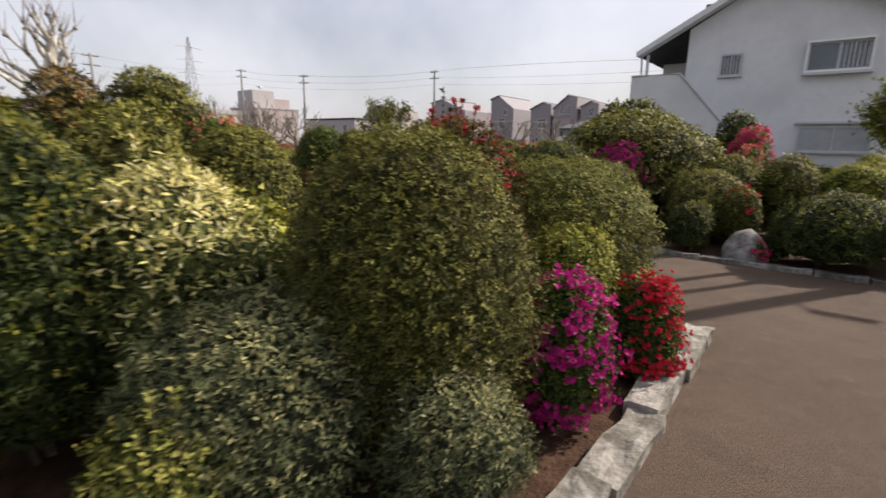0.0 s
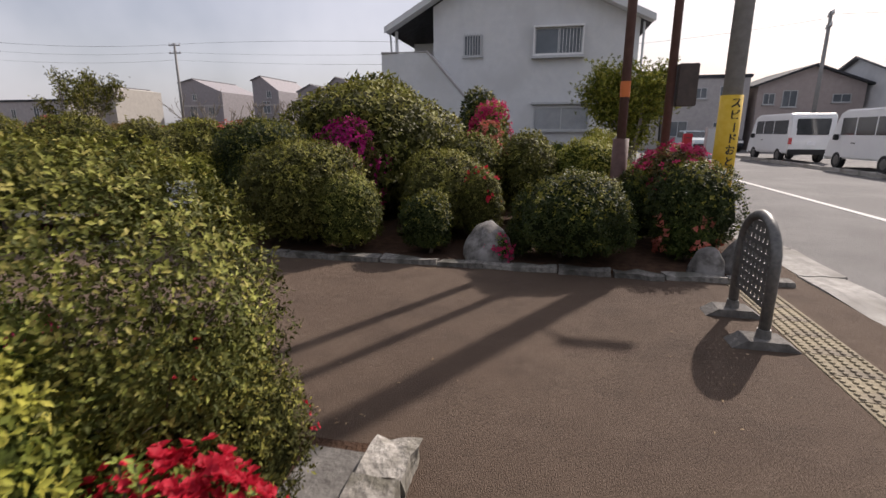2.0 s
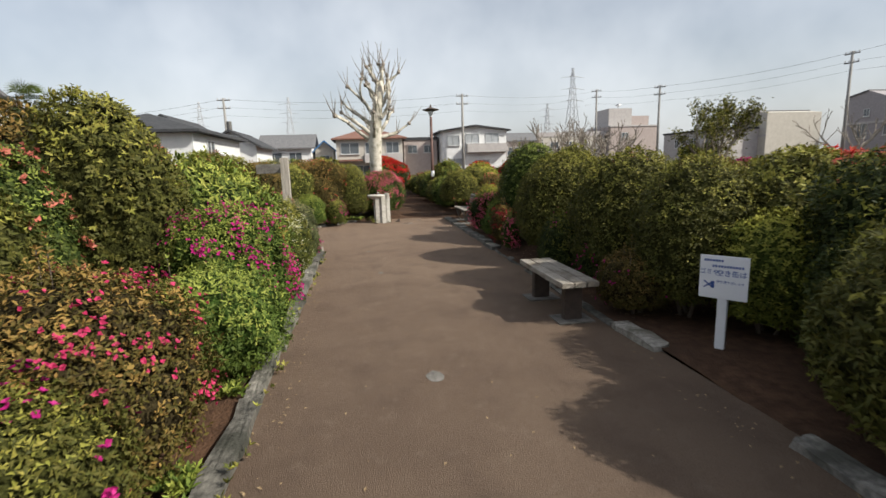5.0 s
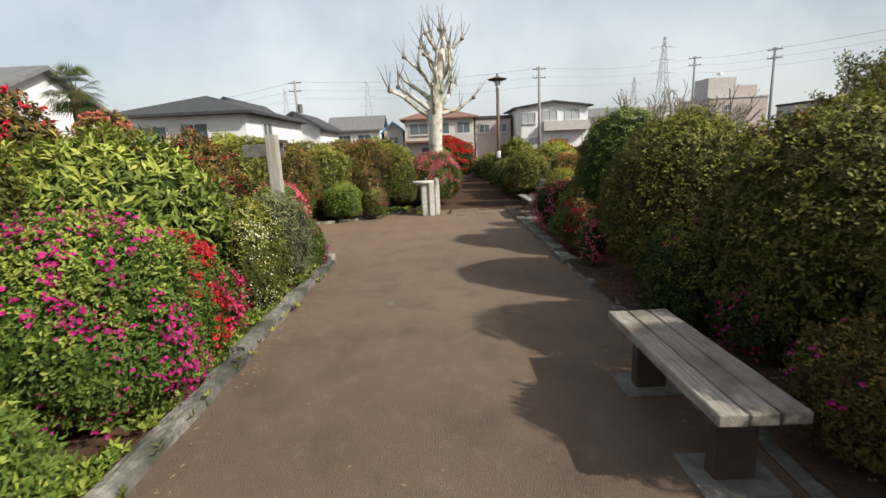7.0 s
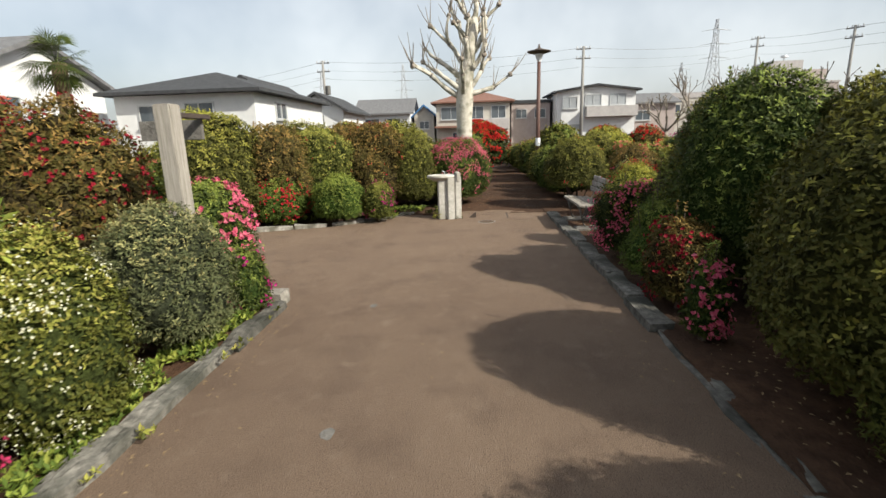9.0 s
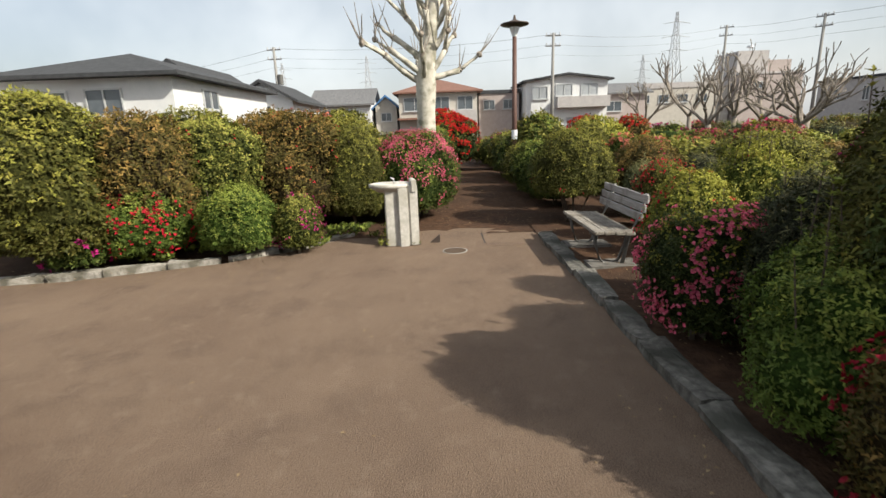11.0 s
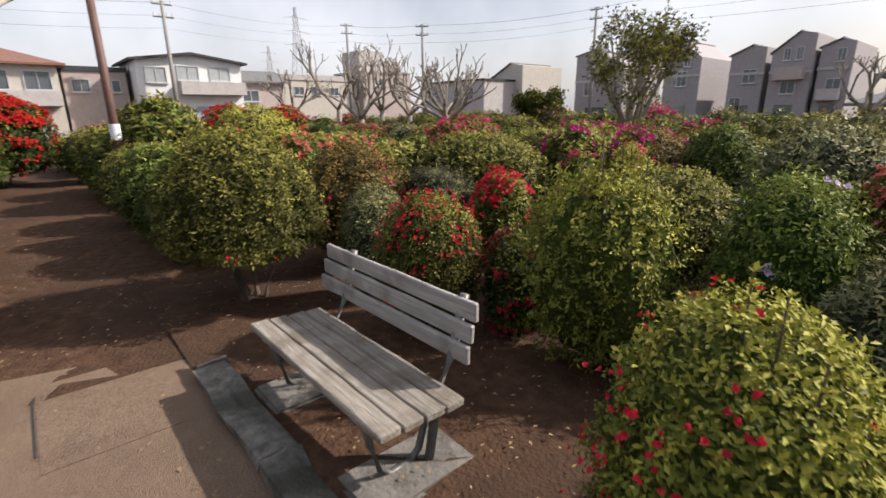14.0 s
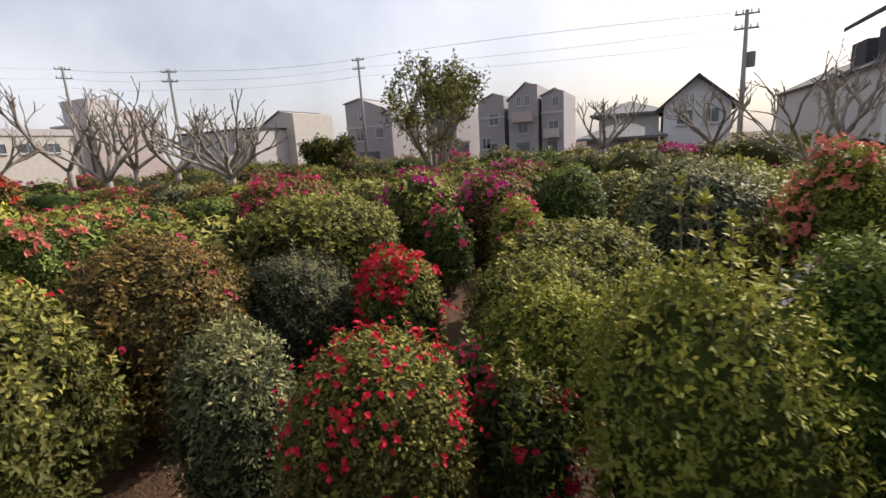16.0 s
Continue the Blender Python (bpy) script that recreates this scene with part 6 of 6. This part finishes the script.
shrub(-8.3, 9.3, 0.5, 1.62, 'bronze', 'coral', 0.12, 'top', near=1.15)
shrub(-6.64, 11.28, 0.46, 1.52, 'olive', 'scarlet', 0.4, 'top', near=1.5)
shrub(-2.6, 7.93, 0.91, 1.35, 'olive', near=1.0)
shrub(-1.83, 7.58, 0.42, 0.92, 'spring', near=1.0)
shrub(-0.88, 7.71, 0.34, 0.75, 'dark', near=1.15)
shrub(-2.49, 9.16, 0.59, 1.54, 'bronze', 'magenta', 0.6, 'top', near=1.15)
shrub(-2.56, 10.45, 1.64, 2.17, 'olive', near=1.15)
shrub(-0.93, 8.79, 0.72, 1.15, 'olive', near=1.15)
shrub(-0.34, 8.4, 0.29, 0.95, 'olive', 'red', 0.05, 'top', near=1.15)
shrub(-0.76, 9.95, 0.67, 1.36, 'olive', near=1.5)
shrub(-0.67, 11.38, 0.43, 1.9, 'lime', 'rose', 0.7, 'top', near=1.5)
shrub(-0.58, 10.58, 0.32, 1.53, 'green', 'coral', 0.6, 'top', near=1.5)
shrub(0.77, 7.79, 0.72, 1.0, 'dark', near=1.15)
shrub(0.17, 10.05, 0.56, 1.41, 'olive', near=1.5)
shrub(1.09, 10.22, 0.7, 1.36, 'lime', near=1.5)
shrub(0.22, 7.75, 0.17, 0.5, 'dark', near=1.15)
shrub(-4.21, 9.48, 0.77, 1.57, 'olive', near=1.15)
shrub(2.06, 9.01, 0.6, 1.22, 'bronze', 'rose', 0.4, 'top', near=1.5)
shrub(2.09, 8.18, 0.49, 1.11, 'dark', near=1.5)
shrub(2.02, 8.03, 0.34, 0.61, 'green', 'coral', 0.5, 'all', near=1.5)
shrub(1.54, 8.59, 0.28, 0.96, 'dark', near=1.5)
shrub(1.25, 10.74, 0.39, 1.43, 'lime', near=1.5)
shrub(-1.22, 14.13, 0.67, 2.4, 'dark', near=2.0)
shrub(-3.95, 13.95, 1.2, 2.72, 'dark', near=2.0)
shrub(-12.17, 7.97, 0.38, 1.0, 'lime', 'red', 0.12, 'all', near=0.7, bloom_size=0.85, lump=0.16)
shrub(-11.5, 7.68, 0.35, 0.88, 'dark', 'pink', 0.65, 'all', near=0.8, bloom_size=1.12, lump=0.2)
shrub(-10.35, 7.78, 0.44, 0.82, 'fresh', near=0.8, sprigs=5)
shrub(-10.7, 8.5, 0.45, 1.75, 'olive', near=1.0)
shrub(-10.95, 8.12, 0.44, 1.12, 'greyd', near=0.9, sprigs=5)
shrub(-11.6, 8.5, 0.47, 1.07, 'greyd', near=1.0)
shrub(-11.9, 9.0, 0.42, 1.0, 'grey', near=1.0)
shrub(-13.25, 9.1, 0.39, 1.14, 'lime', near=0.85, sprigs=14, lump=0.24, zc=0.45, loose=0.05)
shrub(-0.02, 7.46, 0.14, 0.3, 'green', 'rose', 0.8, 'all', near=1.15)
shrub(-3.55, 8.75, 0.84, 1.6, 'dark', near=1.0)
shrub(-4.8, 8.9, 0.79, 1.62, 'olive', near=1.15)
shrub(-3.2, 8.05, 0.53, 1.1, 'dark', near=1.0)
shrub(-2.05, 3.55, 0.5, 0.86, 'fresh', 'rose', 0.16, 'all', near=0.9)
shrub(-1.55, 3.8, 0.32, 0.5, 'olive', near=0.9)
shrub(-2.75, 3.6, 0.42, 0.85, 'olive', 'magenta', 0.1, 'all', near=1.0)
shrub(-7.3, 9.1, 0.7, 1.42, 'green', near=1.0)
shrub(-6.4, 9.2, 0.84, 1.6, 'bronze', near=1.15)
shrub(-10.08, 8.25, 0.62, 1.9, 'green', near=1.0)
shrub(-9.6, 8.95, 0.72, 1.8, 'olive', near=1.0)
shrub(-17.55, 5.45, 0.73, 1.32, 'green', near=1.5)
shrub(-18.7, 5.6, 0.69, 1.3, 'green', near=1.5)
shrub(-19.9, 5.6, 0.69, 1.25, 'olive', near=2.0)
shrub(-21.1, 5.5, 0.65, 1.2, 'green', near=2.0)
shrub(-17.25, 8.1, 0.63, 1.1, 'green', near=1.15)
shrub(-18.35, 8.0, 0.59, 1.12, 'green', near=1.5)
shrub(-19.6, 8.05, 0.65, 1.1, 'olive', near=1.5)
shrub(-21.7, 8.1, 0.65, 1.2, 'green', near=2.0)
shrub(-22.9, 8.1, 0.73, 1.3, 'olive', near=2.0)
shrub(-13.85, 9.6, 0.34, 0.93, 'lime', near=0.9, sprigs=4)
shrub(-13.85, 9.05, 0.2, 0.68, 'dark', 'crimson', 0.3, 'all', near=1.0)
shrub(-11.78, 10.25, 0.48, 1.25, 'dark', near=1.0)
shrub(-5.1, 8.08, 0.62, 1.52, 'olive', near=0.9)
# ---- the wide field of clipped shrubs beyond ----
PLACED = [(o.location.x, o.location.y) for o in scene.objects if o.name.startswith(("shrub", "flowering_shrub"))]
rndf = random.Random(17)
PROTO = []
for i, (lf, bl, cv) in enumerate((('olive', '', 0), ('olive', '', 0), ('green', '', 0), ('lime', '', 0), ('bronze', '', 0), ('grey', '', 0), ('bronze', 'rose', .12), ('green', 'coral', .12), ('bronze', 'magenta', .16), ('spring', '', 0), ('dark', '', 0))):
    PROTO.append((lf, bl, cv))
PROTOS = []
for i, (lf, bl, cv) in enumerate(PROTO):
    ob = shrub(-17.0 - 1.4 * i, 15.2 + 0.3 * (i % 3), 0.75, 1.06, lf, bl, cv, near=1.7, seed=100 + i, nstem=2)
    PROTOS.append(ob)
    PLACED.append((ob.location.x, ob.location.y))
WEIGHT = (5, 5, 3, 1, 6, 3, 1, 1, 1, 2, 2)
FAR = []


def field(x, y, lo, hi):
    """One more clipped shrub, a copy of a like one; those far off are kept for the joined growth."""
    pick = rndf.choices(range(len(PROTO)), WEIGHT)[0]
    turn, sc, sz = rndf.uniform(0, 360), rndf.uniform(lo * 0.85, hi), rndf.uniform(0.72, 1.0) + 0.02 * max(0.0, min(y - 12, 14))
    if min((x - a) ** 2 + (y - b) ** 2 for a, b in PLACED) < 0.8 ** 2:
        return
    PLACED.append((x, y))
    if y > 18.5 or x < -23 or x > -3 or y < -3:
        FAR.append((pick, x, y, turn, sc, sz))
    else:
        c = copy_thing(PROTOS[pick], pose(x, y, 0, 0, 0, turn))
        c.scale = (sc, sc, sc * sz)


for iy in range(15):
    for ix in range(32):
        x = -37 + ix * 1.25 + rndf.uniform(-0.3, 0.3) + (iy % 2) * 0.6
        y = 9.3 + iy * 1.3 + rndf.uniform(-0.3, 0.3)
        if y > 28 or x > 2.0 or (x > -8 and y > 20) or (x + 18.5) ** 2 + (y - 19) ** 2 < 0.3 or (-17.0 < x < -11.3 and y < 12.0):
            continue
        field(x, y, 0.95, 1.25)
for ix in range(10):
    for iy in range(9):
        x = -17.2 - ix * 1.4 + rndf.uniform(-0.3, 0.3)
        y = -6.5 + iy * 1.3 + rndf.uniform(-0.3, 0.3)
        if y > 4.4 or (x + 19.8) ** 2 + (y + 6.0) ** 2 < 0.6 or (y < -1.5 and x < -21):
            continue
        field(x, y, 1.2, 1.45)
for ix in range(8):
    for iy in range(7):
        x = -1.9 - ix * 1.1 + rndf.uniform(-0.2, 0.2)
        y = -5.5 + iy * 1.15 + rndf.uniform(-0.2, 0.2)
        if x < -8.8 or y > 2.0 or (x > -3 and y > 0.2):
            continue
        field(x, y, 1.1, 1.35)
for ix in range(5):
    for iy in range(6):
        field(-25.5 - ix * 1.4 + rndf.uniform(-0.3, 0.3), 5.0 + iy * 1.3 - 0.6 + rndf.uniform(-0.3, 0.3), 1.15, 1.4) if iy not in (1, 2) else None

# the far shrubs, joined
mats, slot = [], {}
vv, ff, mi, base = [], [], [], 0
for pick, x, y, turn, sc, sz in FAR:
    m = np.array((pose(x, y, 0, 0, 0, turn) @ Matrix.Diagonal((sc, sc, sc * sz, 1))).to_4x4())
    for ch in PROTOS[pick].children:
        if not ch.name.startswith(("foliage", "blossoms", "inner_growth")):
            continue
        me = ch.data
        v = np.empty(len(me.vertices) * 3, np.float32)
        me.vertices.foreach_get("co", v)
        f = np.empty(len(me.loops), np.int32)
        me.loops.foreach_get("vertex_index", f)
        k = np.empty(len(me.polygons), np.int32)
        me.polygons.foreach_get("material_index", k)
        ids = []
        for mm in me.materials:
            if mm.name not in slot:
                slot[mm.name] = len(mats)
                mats.append(mm)
            ids.append(slot[mm.name])
        v, f = v.reshape(-1, 3), f.reshape(-1, 3)
        if ch.name.startswith("foliage") and len(v) == 3 * len(f):
            cut = int(len(f) * 0.24)  # far off, fewer leaves will do
            v, f, k = v[:3 * cut], f[:cut], k[:cut]
        v = v @ m[:3, :3].T + m[:3, 3]
        vv.append(v)
        ff.append(f + base)
        mi.append(np.array(ids)[k])
        base += len(v)
far = soup("far_shrubs", np.concatenate(vv), np.concatenate(ff), None, None, mats, np.concatenate(mi))
tagged(far, "distant clipped shrubs of the wide garden, mixed greens and blossoms", "shrubs", kind="stuff")


# ---- ground cover and litter ----
def weeds(name, n, area, label, leaf, ln, seed):
    rng = np.random.default_rng(seed)
    pts = []
    for x0, x1, y0, y1 in area:
        m = max(1, int(n * (x1 - x0) * (y1 - y0)))
        pts.append(np.stack([rng.uniform(x0, x1, m), rng.uniform(y0, y1, m), rng.uniform(0.015, 0.09, m)], 1))
    p = np.concatenate(pts)
    keep = np.array([noise.noise(Vector(q) * 2.5) for q in p]) > -0.12
    p = p[keep]
    ax = unit(rng.normal(size=p.shape) * 0.35 + np.array([0, 0, 1]))
    v, f = rosettes(p, ax, 5, ln, ln * 0.35, 0.75, rng)
    ob = soup(name, v, f, None, None, [LEAF[leaf][0], LEAF[leaf][1]], np.repeat((rng.random(len(p)) < 0.5).astype(int), 10))
    return tagged(ob, label, "ground cover", kind="stuff")


weeds("ground_cover", 1300, ((-9.8, -4.2, 3.78, 4.06), (-3.4, -2.6, 3.75, 4.05), (-9.9, -9.6, 2.6, 4.0)), "low bright green weeds along the kerb", 'fresh', 0.055, 51)
weeds("ground_cover", 330, ((-15.6, -14.95, 4.3, 5.2), (-15.0, -14.5, 3.9, 4.5), (-14.5, -14.0, 1.0, 3.2)), "low leafy weeds beside the drinking fountain", 'green', 0.07, 52)
weeds("ground_cover", 500, ((-14.85, -14.4, 5.16, 5.24), (-14.45, -14.36, 5.2, 5.72)), "sparse weeds round the fountain's foot", 'spring', 0.045, 53)
weeds("ground_cover", 160, ((-9.9, -3.0, 4.2, 4.27),), "thin weeds in the joint of kerb and path", 'spring', 0.045, 54)
rng = np.random.default_rng(60)
LITTER = mat("dry_litter", (0.16, 0.10, 0.05), (0.34, 0.25, 0.14), 60, 0.9)
lp = []
for x0, x1, y0, y1, n in ((-15, -0.5, 6.9, 7.15, 260), (-9.9, -0.3, 4.22, 4.4, 200), (-15.2, 2.4, 4.4, 6.9, 130), (-17, -11, 7.5, 10, 900), (-9, -5, 7.4, 8.4, 500), (-14.6, -13.2, 0.8, 4.4, 350), (0.1, 2.6, 0, 4, 40), (-20, -15.4, 5.8, 7.4, 350)):
    lp.append(np.stack([rng.uniform(x0, x1, n), rng.uniform(y0, y1, n), np.full(n, 0.006 if y1 < 7.2 and x1 > -15 else 0.045)], 1))
lp = np.concatenate(lp)
la = rng.uniform(0, math.tau, len(lp))
way = unit(np.stack([np.cos(la), np.sin(la), rng.uniform(-0.05, 0.2, len(lp))], 1))
ll = rng.uniform(0.012, 0.035, len(lp))
v, f = blades(lp, way, np.repeat([[0, 0, 1.0]], len(lp), 0), ll, ll * 0.5)
tagged(soup("leaf_litter", v, f, LITTER), "scattered dry leaves and petals on path and soil", "litter", kind="stuff")
